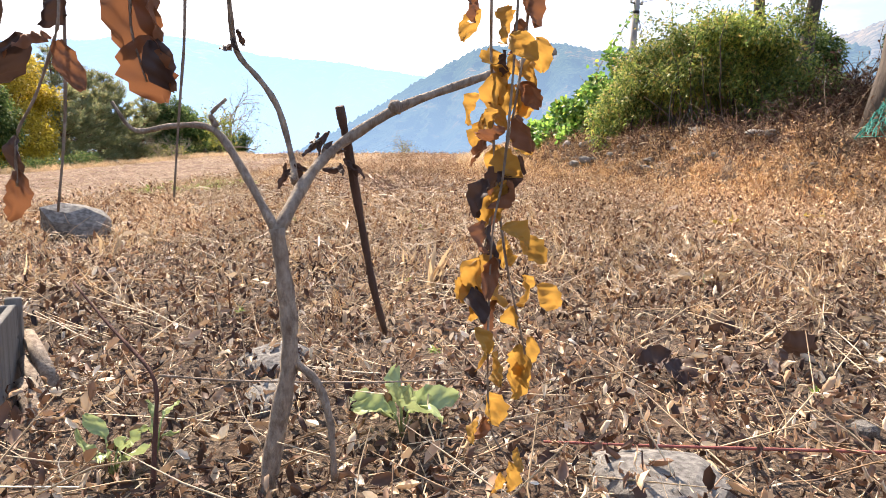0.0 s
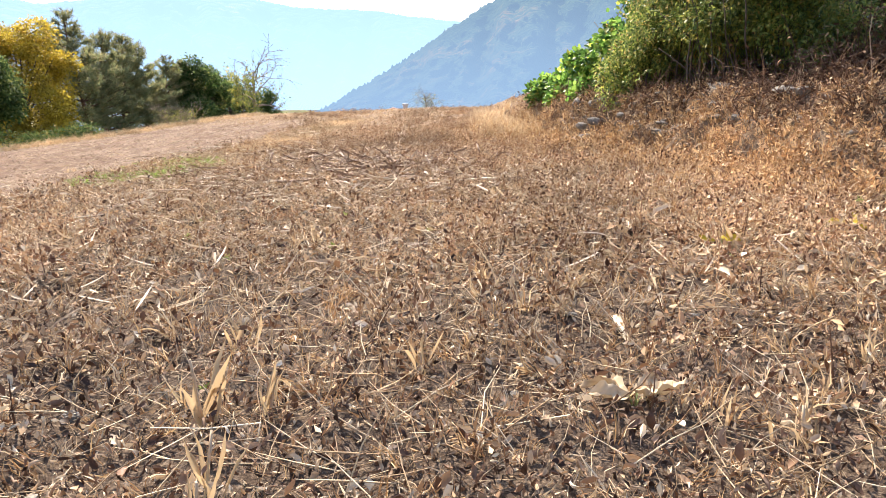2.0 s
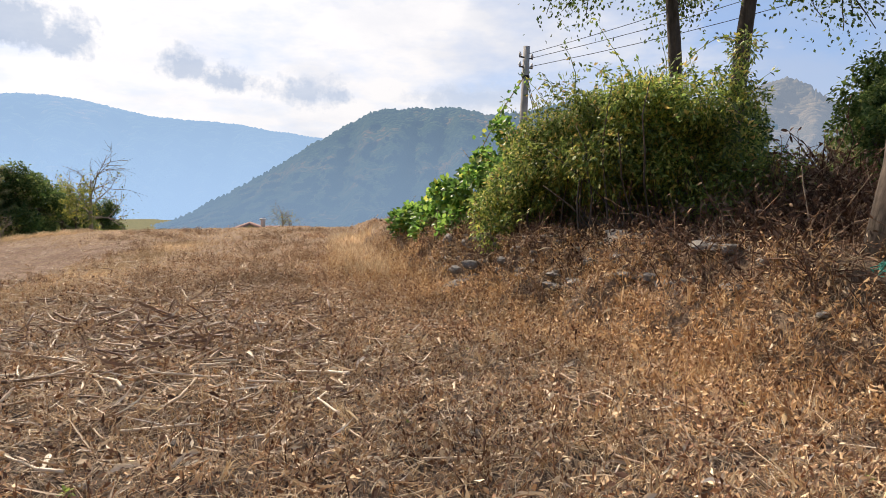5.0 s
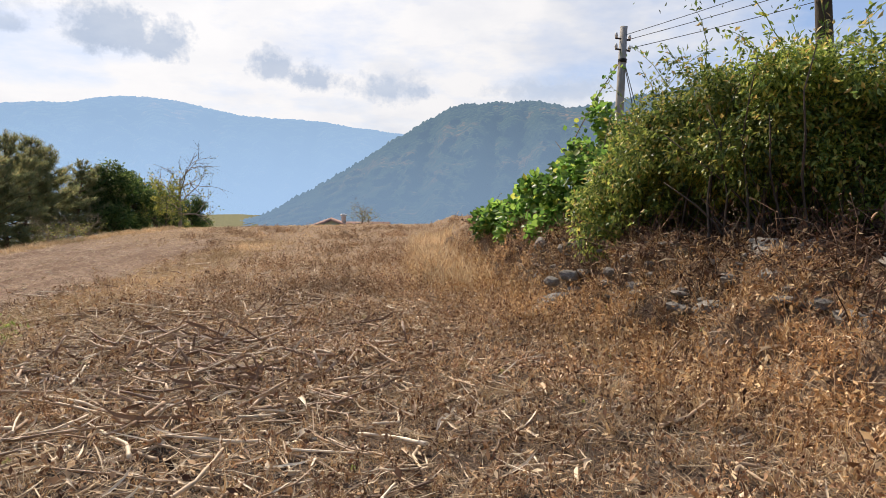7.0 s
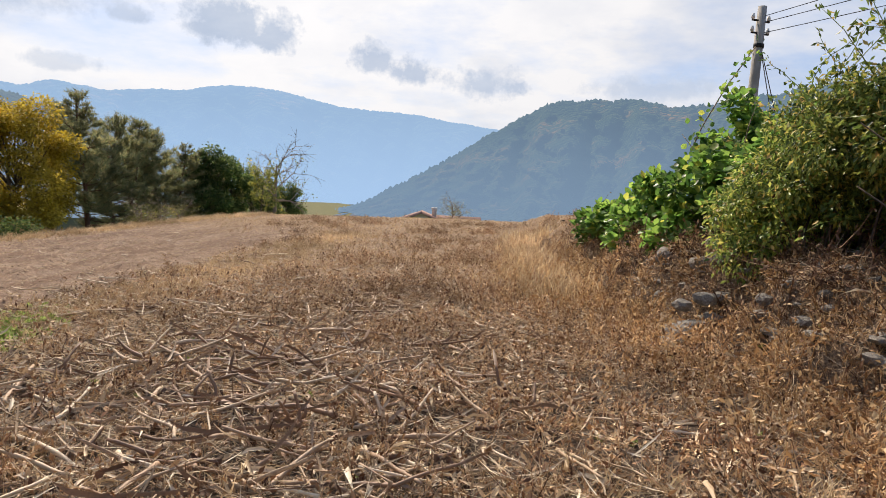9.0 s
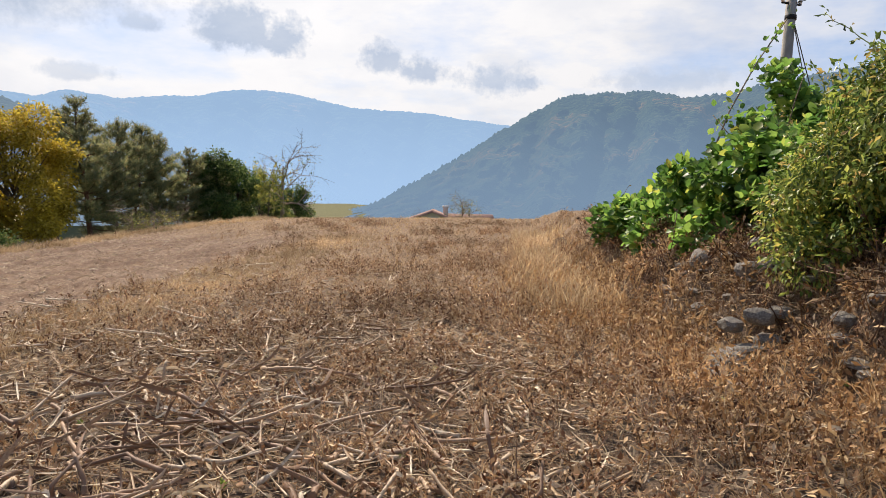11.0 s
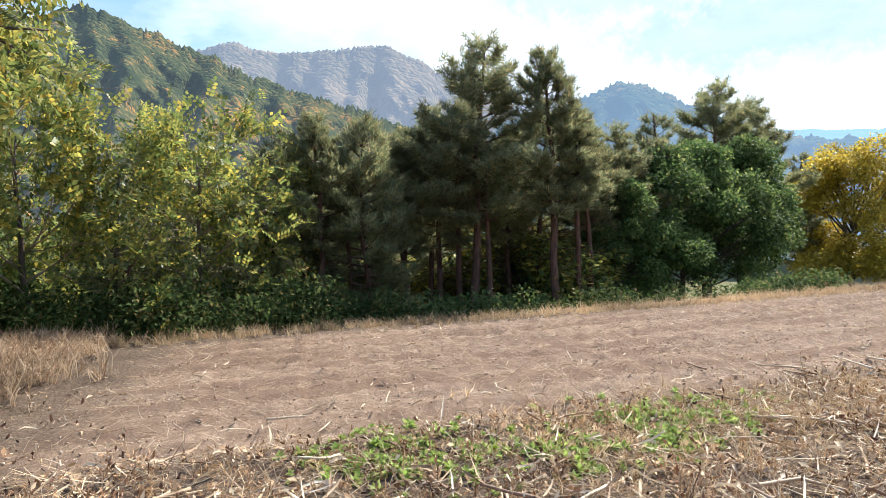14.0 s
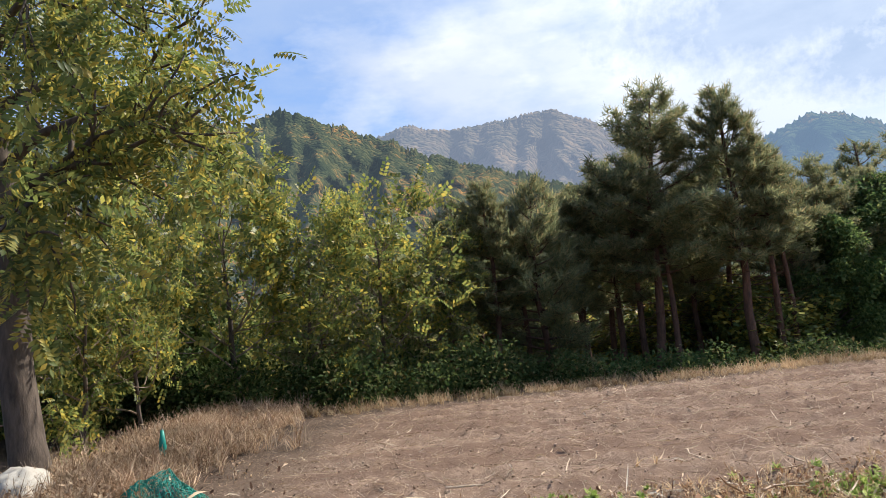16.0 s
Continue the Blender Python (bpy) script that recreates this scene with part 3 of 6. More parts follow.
def pine(name_seed, tall, spread_r, bare, lean=(0, 0), dense=1.0, cone=1.0):
    """Trunk, limbs and needle crown of a red pine at the origin: whorls of flat sprays that turn up at their tips."""
    rng = np.random.default_rng(name_seed)
    n = 9
    hs = np.linspace(-0.4, tall, n)
    path = np.stack([lean[0] * (np.clip(hs, 0, None) / tall) ** 1.4 + np.cumsum(rng.normal(0, 0.05, n)), lean[1] * (np.clip(hs, 0, None) / tall) ** 1.4 + np.cumsum(rng.normal(0, 0.05, n)), hs], 1)
    r0 = 0.015 * tall + 0.015
    trunk = tube(path, r0 * (1 - 0.9 * np.linspace(0, 1, n) ** 1.1) + 0.01, 8)
    limbs, ends, ways = [], [], []
    h = bare * tall
    while h < tall * 0.975:
        u = (h - bare * tall) / (tall * (1 - bare))
        base = np.array([np.interp(h, hs, path[:, k]) for k in range(3)])
        turn = rng.uniform(0, 6.28)
        count = int(rng.integers(3, 6))
        for q in range(count):
            a = turn + q * 6.28 / count + rng.normal(0, 0.3)
            shape = (1 - u ** (1.1 * cone)) ** 0.75 * (0.62 + 0.38 * float(smooth_step(0, 0.22, u)))
            reach = max(0.25, spread_r * shape * rng.uniform(0.6, 1.15))
            way = np.array([math.cos(a), math.sin(a), 0.02 + 0.45 * u + rng.normal(0, 0.08)])
            line = bend(base, way, reach, 6, 0.07, rng, -0.06)
            limbs.append(tube(line, np.linspace(0.010 + 0.012 * reach, 0.005, 7), 4))
            flat = (line[-1] - line[0]) / np.linalg.norm(line[-1] - line[0])
            across = np.array([-flat[1], flat[0], 0.0])
            for k in range(int(max(4, 11 * dense * reach))):
                g = rng.uniform(0.28, 1.0) * 6
                start = np.array([np.interp(g, np.arange(7), line[:, c]) for c in range(3)])
                side = flat * rng.uniform(0.3, 1.0) + across * rng.choice([-1, 1]) * rng.uniform(0.2, 1.0) + np.array([0, 0, rng.normal(0.12, 0.14)])
                side /= np.linalg.norm(side)
                long = rng.uniform(0.18, 0.52) * (0.6 + 0.15 * reach)
                limbs.append((np.array([start, start + np.array([0, 0, 0.014]), start + side * long]), np.array([(0, 1, 2)])))
                for w in (0.3, 0.55, 0.8, 1.0):
                    ends.append(start + side * long * w + rng.normal(0, 0.03, 3))
                    ways.append(side + np.array([0, 0, 0.35 + 0.5 * u]) + rng.normal(0, 0.25, 3))
        h += rng.uniform(0.26, 0.40) * (tall / 7.0)
    for q in np.linspace(0.86, 1.0, 14):
        ends.append(np.array([np.interp(q * tall, hs, path[:, k]) for k in range(3)]))
        ways.append(np.array([rng.normal(0, 0.4), rng.normal(0, 0.4), 1.0]))
    # dead limbs on the bare trunk
    for _ in range(int(6 + bare * 22)):
        h = rng.uniform(0.12, max(bare, 0.2)) * tall
        base = np.array([np.interp(h, hs, path[:, k]) for k in range(3)])
        a = rng.uniform(0, 2 * math.pi)
        line = bend(base, (math.cos(a), math.sin(a), rng.normal(0.1, 0.2)), rng.uniform(0.4, 1.6), 4, 0.2, rng)
        limbs.append(tube(line, np.linspace(0.014, 0.004, 5), 3))
    ends, ways = np.array(ends), np.array(ways)
    parts = []
    for k in range(4):
        sel = np.arange(len(ends)) % 4 == k
        parts.append(spread(needle_clump(rng), aligned(ways[sel], rng.uniform(0, 6.28, sel.sum()), rng.uniform(0.85, 1.4, sel.sum())), ends[sel]))
    return trunk, join(*limbs), join(*parts)


def make_pine(meshes, at, turn, size, label):
    t = thing("pine_tree", label, "tree", "pines along the field edge", m=pose(*at, 0, 0, turn) @ Matrix.Scale(size, 4))
    for name, me in zip(("trunk", "branchwork", "crown"), meshes):
        part(name, me, None, t)
    return t


def branching(rng, start, way, length, radius, depth, out, tips, spread_a=0.6, droop=0.0, kids=4):
    steps = 5
    line = bend(start, way, length, steps, 0.13, rng, droop)
    out.append(tube(line, np.linspace(radius, radius * 0.45, steps + 1), 7 if depth > 1 else 4))
    for i in range(1, steps + 1):
        tips.append((line[i], line[i] - line[i - 1], depth))
    if depth == 0:
        return
    for k in range(kids):
        i = int(rng.integers(2, steps + 1))
        w = line[i] - line[i - 1]
        w = w / np.linalg.norm(w) + rng.normal(0, spread_a, 3)
        branching(rng, line[i], w, length * rng.uniform(0.5, 0.8), radius * 0.5, depth - 1, out, tips, spread_a, droop, kids)


def compound_leaf(leaflets=11, width=0.42):
    """A pinnate leaf one long along x: paired leaflets on a drooping rib."""
    leaf = flat_leaf(width)
    pieces = []
    for k in range(leaflets):
        s = 0.18 + 0.8 * (k // 2) / (leaflets // 2)
        yaw = 0.0 if k == leaflets - 1 else (1.1 if k % 2 else -1.1)
        m = turns(np.array([yaw]), np.array([0.35]), np.array([0.2 * (1 if k % 2 else -1)]), np.array([0.30]))
        pieces.append(spread(leaf, m, np.array([[s, 0, -0.25 * s * s]])))
    return join(*pieces)


def leaf_tree(seed, tall, trunk_r, lean, first, reach, leaf_piece, leaf_size, per_tip, droop=0.03, depth=2, kids=4, limbs=9, jitter=0.25, hang=0.3):
    """Trunk, limbs and leaves of a broadleaf tree at the origin."""
    rng = np.random.default_rng(seed)
    n = 8
    hs = np.linspace(-0.3, tall * 0.8, n)
    path = np.stack([lean[0] * hs / tall + np.cumsum(rng.normal(0, 0.04, n)), lean[1] * hs / tall + np.cumsum(rng.normal(0, 0.04, n)), hs], 1)
    trunk = tube(path, trunk_r * np.array([1.35, 1.0, 0.92, 0.85, 0.72, 0.6, 0.45, 0.25]), 10)
    out, tips = [], []
    for k in range(limbs):
        h = tall * (first + (0.8 - first) * k / limbs)
        base = np.array([np.interp(h, hs, path[:, q]) for q in range(3)])
        a = k * 2.4 + rng.uniform(-0.4, 0.4)
        u = k / limbs
        branching(rng, base, np.array([math.cos(a), math.sin(a), 0.35 + 0.9 * u]), reach * rng.uniform(0.5, 0.75) * (1 - 0.3 * u), trunk_r * (0.42 - 0.2 * u), depth, out, tips, 0.55, droop, kids)
    pts = [(p, w) for p, w, d in tips if d <= 1]
    base = np.repeat(np.array([p for p, w in pts]), per_tip, 0)
    ways = np.repeat(np.array([w for p, w in pts]), per_tip, 0)
    ways = ways / np.linalg.norm(ways, axis=1, keepdims=True) + rng.normal(0, 0.7, ways.shape) - np.array([0, 0, hang])
    base = base + rng.normal(0, jitter, base.shape)
    leaves = spread(leaf_piece, aligned(ways, rng.uniform(0, 6.28, len(base)), rng.uniform(0.7, 1.25, len(base)) * leaf_size), base)
    return trunk, join(*out), leaves


def leaf_cloud(rng, blobs, leaf_piece, leaf_size, count, hang=0.2):
    """Leaves over the shells of many overlapping lumps; returns a pair and their places."""
    vol = np.array([b[3] ** 2 for b in blobs])
    pick = rng.choice(len(blobs), count, p=vol / vol.sum())
    c = np.array([b[:3] for b in blobs])[pick]
    r = np.array([b[3] for b in blobs])[pick]
    d = rng.normal(0, 1, (count, 3))
    d /= np.linalg.norm(d, axis=1, keepdims=True)
    rad = r * (1 - 0.55 * rng.uniform(0, 1, count) ** 1.7) * (1 + 0.10 * rng.normal(0, 1, count))
    places = c + d * rad[:, None] * np.array([1, 1, 0.85])
    ways = d * 0.6 + rng.normal(0, 0.6, d.shape) - np.array([0, 0, hang])
    return spread(leaf_piece, aligned(ways, rng.normal(0, 0.6, count), rng.uniform(0.65, 1.3, count) * leaf_size), places)


PINES = []
for seed, tall, wide, bare, dense, cone in ((11, 7.4, 2.3, 0.36, 1.45, 1.3), (12, 7.0, 1.75, 0.38, 1.45, 0.95), (13, 6.2, 1.9, 0.20, 0.9, 1.2), (14, 5.4, 1.8, 0.10, 0.9, 1.3), (15, 6.8, 1.15, 0.56, 1.2, 1.2)):
    t, l, c = pine(seed, tall, wide, bare, (0.3, 0.1), dense, cone)
    PINES.append((fill("trunk", *t, M_PINE_BARK, True), fill("limbs", *l, M_PINE_BARK), fill("crown", *c, M_NEEDLE)))


def stand(x, y):
    return (x, y, float(height(x, y)) - 0.05)


def at_azimuth(az, x_line):
    """The place on the line x = x_line seen at az degrees left of +y from the walk's end."""
    a = math.tan(radians(az))
    return x_line, 9.95 - (x_line - 0.33) / a


# (azimuth, x, kind, scale): the front row of pines, and those deeper in the stand
for az, x, kind, size in ((69.2, -16.2, 0, 0.97), (61.9, -15.4, 1, 0.98), (81.6, -15.5, 1, 0.72), (77.6, -16.0, 3, 0.95),
                          (72.0, -17.0, 0, 0.78), (60.0, -17.5, 1, 0.85), (57.3, -18.5, 0, 0.78), (86.0, -16.5, 2, 0.8),
                          (50.2, -27.0, 0, 1.42), (47.2, -30.0, 0, 1.45), (53.5, -25.0, 2, 1.35), (64.9, -18.8, 2, 0.85), 
                          (75.0, -20.5, 2, 0.95), (80.0, -21.0, 3, 1.0), (84.0, -20.0, 2, 0.9), (90.0, -19.0, 3, 0.95),
                          (96.0, -18.0, 3, 0.9), (55.0, -20.5, 3, 1.0), (53.0, -19.0, 1, 0.8), (87.5, -23, 2, 1.0), (92.5, -22, 2, 1.0), (66.2, -17.4, 1, 0.74), (74.6, -17.6, 1, 0.76),
                          (60.6, -15.9, 4, 0.80), (59.4, -16.4, 4, 0.76), (63.6, -17.2, 4, 0.86), (67.4, -16.0, 4, 0.74), (70.6, -16.6, 4, 0.80), (79.6, -16.4, 4, 0.66), (83.4, -17.0, 4, 0.7), (72.8, -18.6, 4, 0.84), (65.2, -20.5, 4, 0.95)):
    px, py = at_azimuth(az, x)
    make_pine(PINES[kind], stand(px, py), (az * 37 + kind * 50) % 360, size, "tall dark green pine with bare lower trunk" if kind < 2 else "slim dark pine with a long bare trunk" if kind == 4 else "dark green pine with low spreading limbs")


def far_place(az, dist, low=-3.0):
    return (0.67 - dist * math.sin(radians(az)), 9.6 + dist * math.cos(radians(az)), low)


# the row that runs on beyond the field
for az, dist, top, kind in ((35.4, 50, 6.6, 2), (33.4, 53, 4.9, 3), (32.2, 56, 4.7, 3), (30.3, 58, 4.0, 3), (28.6, 60, 3.2, 2), (27.0, 62, 2.7, 3),
                            (25.2, 66, 1.9, 3), (37.6, 60, 5.6, 2), (43.6, 48, 5.0, 2), (31.2, 70, 3.2, 2)):
    tall = 1.5 + dist * math.tan(radians(top)) + 3.0
    make_pine(PINES[kind], far_place(az, dist), az * 77 % 360, tall / (6.2, 5.4)[kind - 2], "dark pine in the tree row beyond the field")
for az, side, top, kind in ((-39.5, 44, 8.5, 2), (-42.5, 40, 9.0, 3), (-45.0, 46, 9.0, 2), (-37.3, 55, 6.0, 3)):
    make_pine(PINES[kind], (0.9 + side * math.sin(radians(-az)), 3.2 + side * math.cos(radians(az)), 0.8), az * 31 % 360, (side * math.tan(radians(top)) + 0.7) / 5.8, "dark pine on the slope behind the bank")

# round green broadleaf trees by the field


def lumpy_tree(seed, tall, wide, count, leaf, mat):
    """A compact broadleaf crown of many leafy lumps over a short trunk and limbs."""
    r = np.random.default_rng(seed)
    trunk = tube(bend((0, 0, -0.3), (0.05, 0.0, 1), tall * 0.75, 6, 0.07, r), np.linspace(0.11, 0.03, 7), 8)
    lumps, wood = [], []
    for k in range(46):
        u = r.uniform(0, 1)
        h = tall * (0.16 + 0.78 * u)
        reach = wide * (0.35 + 0.65 * math.sin(math.pi * min(1, 0.22 + 0.75 * u))) * math.sqrt(r.uniform(0.1, 1))
        a = r.uniform(0, 6.28)
        p = np.array([math.cos(a) * reach, math.sin(a) * reach, h])
        lumps.append((*p, r.uniform(0.30, 0.62) * wide / 1.7))
        wood.append(tube(bend((0, 0, h * 0.55), p - np.array([0, 0, h * 0.55]), float(np.linalg.norm(p - np.array([0, 0, h * 0.55]))), 4, 0.06, r), np.linspace(0.035, 0.008, 5), 4))
    return fill("trunk", *trunk, M_BARK, True), fill("branchwork", *join(*wood), M_BARK), fill("crown", *leaf_cloud(r, lumps, slim_leaf(0.6), leaf, count), mat)


LT = lumpy_tree(21, 4.6, 1.75, 30000, 0.105, M_LEAF)
LS = lumpy_tree(24, 4.6, 1.75, 11000, 0.16, M_LEAF)
lumpy_crown = leaf_cloud(np.random.default_rng(23), [(math.cos(k * 2.4) * 1.3 * math.sqrt((k % 7) / 7), math.sin(k * 2.4) * 1.3 * math.sqrt((k % 7) / 7), 1.2 + 3.2 * (k % 11) / 11, 0.6) for k in range(30)], slim_leaf(0.6), 0.18, 6500)
LTG = lumpy_tree(22, 4.6, 1.7, 34000, 0.10, M_LEAF_GOLD)


def make_tree(meshes, at, turn, size, label, name="broadleaf_tree"):
    t = thing(name, label, "tree", m=pose(*at, 0, 0, turn) @ Matrix.Diagonal((*size, 1)))
    for nm, me in zip(("trunk", "branchwork", "crown"), meshes):
        part(nm, me, None, t)
    return t


for az, x, turn, size in ((54.2, 24, 10, 1.18), (50.0, 27, 130, 1.28), (47.6, 31, 250, 1.36), (52.0, 29, 300, 1.3), (57.0, 22, 200, 0.95)):
    make_tree(LT, far_place(az, x, -1.4), turn, (size, size, size), "round dark green broadleaf tree with dense leaves")
make_tree(LTG, far_place(40.3, 46, -3.0), 60, (2.0, 2.0, 1.98), "golden yellow autumn tree with round crown")

# paler trees down the slope behind the pines
LTY = (LT[0], LT[1], fill("crown", *lumpy_crown, M_LEAF_Y))
for k, az in enumerate((61, 64.5, 68, 71.5, 75, 78.5, 82, 85.5, 89, 93)):
    d = 20 + (k * 7) % 6
    fx, fy, _ = far_place(az, d)
    make_tree(LTY, (fx, fy, float(height(fx, fy)) - 1.0), az * 53, (1.1, 1.1, 0.7 + 0.12 * (k % 3)), "pale yellow-green tree on the slope behind the pines", "slope_tree")

# yellow-green pinnate-leaved trees at the field corner
LOC = leaf_tree(31, 5.4, 0.07, (0.2, 0.1), 0.16, 3.0, compound_leaf(9, 0.7), 0.38, 1, -0.03, 2, 3, 13, 0.14, 0.15)
LOCM = (fill("trunk", *LOC[0], M_BARK, True), fill("limbs", *LOC[1], M_TWIG), fill("crown", *LOC[2], M_LEAF_Y))
for az, x, turn, size in ((92.0, -14.6, 0, 0.86), (97.5, -14.2, 120, 0.8), (103.0, -13.6, 200, 0.9), (88.0, -15.0, 80, 0.72), (108.0, -14.0, 300, 1.0)):
    make_tree(LOCM, stand(*at_azimuth(az, x)), turn, (size, size, size), "slender yellow-green tree with pinnate leaves", "pinnate_tree")

BIG = leaf_tree(41, 7.0, 0.19, (-0.7, -0.5), 0.42, 3.3, compound_leaf(13, 0.42), 0.34, 2, 0.02, 2, 5, 11, 0.2, 0.6)
make_tree((fill("trunk", *BIG[0], M_BARK, True), fill("limbs", *BIG[1], M_BARK), fill("crown", *BIG[2], M_LEAF_Y)), stand(-7.45, 6.05), 20, (1, 1, 1),
          "leaning tree with drooping yellow-green pinnate leaves", "pinnate_tree")


# low pinnate saplings beside the leaning tree
for x, y, turn, size in ((-9.3, 5.6, 40, 0.52), (-8.6, 4.6, 160, 0.56), (-10.4, 6.0, 260, 0.5)):
    make_tree(LOCM, stand(x, y), turn, (size, size, size * 1.15), "low drooping pinnate-leaved sapling beside the leaning tree", "pinnate_tree")


# undergrowth below the trees
def undergrowth():
    rng = np.random.default_rng(51)
    made = []
    for k in range(230):
        y = 3.5 + 22 * rng.uniform(0, 1) ** 1.2
        x = np.interp(y, EDGE_Y, EDGE_X) - 0.5 - 3.2 * rng.uniform(0, 1) ** 1.5
        r = rng.uniform(0.2, 0.7) * (1.2 if y < 12 else 0.75 if y < 15 else 0.62)
        made.append((x, y, float(height(x, y)) + r * 0.55, r))
    return leaf_cloud(rng, made, slim_leaf(0.5), 0.10, 60000)


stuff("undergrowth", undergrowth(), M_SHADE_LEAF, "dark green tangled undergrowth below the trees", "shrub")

# low green shrubs and the bare tree at the end of the row
BARE = leaf_tree(33, 6.5, 0.20, (0.1, 0.0), 0.3, 4.6, flat_leaf(0.5), 0.22, 1, 0.0, 2, 4, 9, 0.25)
BAREM = (fill("trunk", *BARE[0], M_TWIG, True), fill("limbs", *BARE[1], M_TWIG), fill("crown", *[(v, f[:len(f) // 2]) for v, f in [BARE[2]]][0], M_LEAF_Y))
make_tree(BAREM, far_place(20.9, 64, -2.0), 0, (1.05, 1.05, 1.12), "half-bare spreading autumn tree with few leaves", "bare_tree")
for k, (x, y, s) in enumerate(((-11.2, 4.3, 0.55), (-12.6, 3.4, 0.62), (-10.0, 2.6, 0.5), (-13.4, 5.0, 0.55), (-14.5, 2.5, 0.8), (-12.0, 1.2, 0.8), (-16.0, 4.5, 0.85), (-9.0, 0.5, 0.7))):
    make_tree(LS, stand(x, y), k * 71, (s, s, s), "dark green shrub at the field corner", "shrub")
for k, az in enumerate((97, 101, 105, 109, 113, 118, 124)):
    make_tree(LTY, far_place(az, 24 + 4 * (k % 3), -3.5), az * 41, (1.4, 1.4, 1.2), "pale yellow-green tree on the slope behind the field", "slope_tree")
for k, (x, y, s) in enumerate(((8.6, 12.6, 0.42), (9.4, 11.2, 0.38), (10.2, 14.0, 0.6), (8.6, 16.6, 0.5), (11.5, 12.0, 0.6))):
    make_tree(LS, stand(x, y), k * 93, (s, s, s), "green shrub on the terrace behind the bank", "shrub")
for az, dist, size in ((24.4, 66, 0.95), (22.7, 74, 0.80), (19.7, 74, 0.66), (21.4, 70, 0.62), (26.2, 62, 1.05)):
    make_tree(LS, far_place(az, dist, -2.5), az * 50, (size * 1.5, size * 1.5, size * 1.5), "low green tree in the row beyond the field")
make_tree(LOCM, far_place(22.0, 62, -1.8), 40, (0.8, 0.8, 0.92), "thin yellow-green tree among the far bushes", "pinnate_tree")
for az, dist in ((31.0, 27.0), (32.6, 26.0), (29.2, 30.0)):
    make_tree(BAREM, far_place(az, dist, -0.9), az * 40, (0.26, 0.26, 0.26), "small yellow-brown shrub at the field edge", "shrub")

# the bush on the bank, with its trunks


def bank_bush():
    """Clumps of leaf that hang together in sprays, hollow and open below."""
    rng = np.random.default_rng(61)
    made = []
    for k in range(300):
        s = rng.uniform(0, 1) ** 0.85
        y = 15.7 - 3.3 * s + rng.normal(0, 0.35)
        out = rng.uniform(0, 1)
        x = 3.2 + 1.75 * s + 1.45 * out
        top = np.interp(s, [0, 0.3, 0.6, 1.0], [2.15, 2.9, 3.3, 3.45]) + 0.35 * float(wobble(x, y, 1.3, 3))
        h = float(height(x, y))
        low = h + 0.15 + 0.70 * float(smooth_step(0.2, 0.6, s)) * rng.uniform(0.5, 1.2) * (out < 0.5)
        r = rng.uniform(0.14, 0.42) * (0.8 + 0.3 * s)
        made.append((x, y, low + rng.uniform(0, 1) ** 0.75 * max(0.1, top - low - r), r))
    return made


BUSH = bank_bush()
bush = thing("bush", "large dense green bush with yellowing leaves on the bank", "bush")
part("foliage", leaf_cloud(np.random.default_rng(62), BUSH, slim_leaf(0.42), 0.074, 115000, 0.45), M_BUSH, bush)
rng = np.random.default_rng(63)
for b in BUSH[:60]:
    h = float(height(b[0], b[1]))
    part("stem", tube(bend((b[0] + rng.normal(0, 0.2), b[1], h - 0.1), (rng.normal(0, 0.2), rng.normal(0, 0.2), 1), b[2] - h + 0.3, 5, 0.15, rng), np.linspace(0.02, 0.006, 6), 4), M_BARK, bush)
for k in range(230):
    b = BUSH[int(rng.integers(len(BUSH)))]
    shoot = bend((b[0], b[1], b[2] + b[3] * 0.4), (rng.normal(-0.1, 0.6), rng.normal(-0.2, 0.6), 0.9), rng.uniform(0.4, 1.05), 6, 0.18, rng, 0.10)
    w = np.repeat(np.diff(shoot, axis=0), 5, 0) * 7 + rng.normal(0, 0.7, (30, 3)) - np.array([0, 0, 0.3])
    part("shoot", join(tube(shoot, np.linspace(0.008, 0.003, 7), 3), spread(slim_leaf(0.4), aligned(w, rng.uniform(0, 6, 30), rng.uniform(0.055, 0.10, 30)), np.repeat(shoot[1:], 5, 0) + rng.normal(0, 0.03, (30, 3)))), M_BUSH, bush)
vine = thing("vine", "bright green broad-leaved vine sprawling over the bank", "vine")
VB = []
for k in range(120):
    s = rng.uniform(0, 1)
    y, x = 21.0 - 5.6 * s + rng.normal(0, 0.3), 2.4 + 1.8 * s + rng.uniform(-0.25, 0.9)
    VB.append((x, y, float(height(x, y)) + 0.10 + rng.uniform(0, 1) ** 1.3 * (0.35 + 1.55 * s * (0.8 + 0.4 * float(wobble(x, y, 1.1, 6)))), rng.uniform(0.10, 0.30)))
part("foliage", leaf_cloud(rng, VB, curled_leaf(0.9, 0.5, 0.25), 0.135, 8500, 0.1), M_VINE_LEAF, vine)
for b in VB[:24]:
    h = float(height(b[0], b[1]))
    part("runner", tube(bend((b[0], b[1], h - 0.05), (rng.normal(0, 0.6), rng.normal(0, 0.6), 0.8), 0.75, 6, 0.25, rng), np.linspace(0.014, 0.005, 7), 4), M_TWIG, vine)
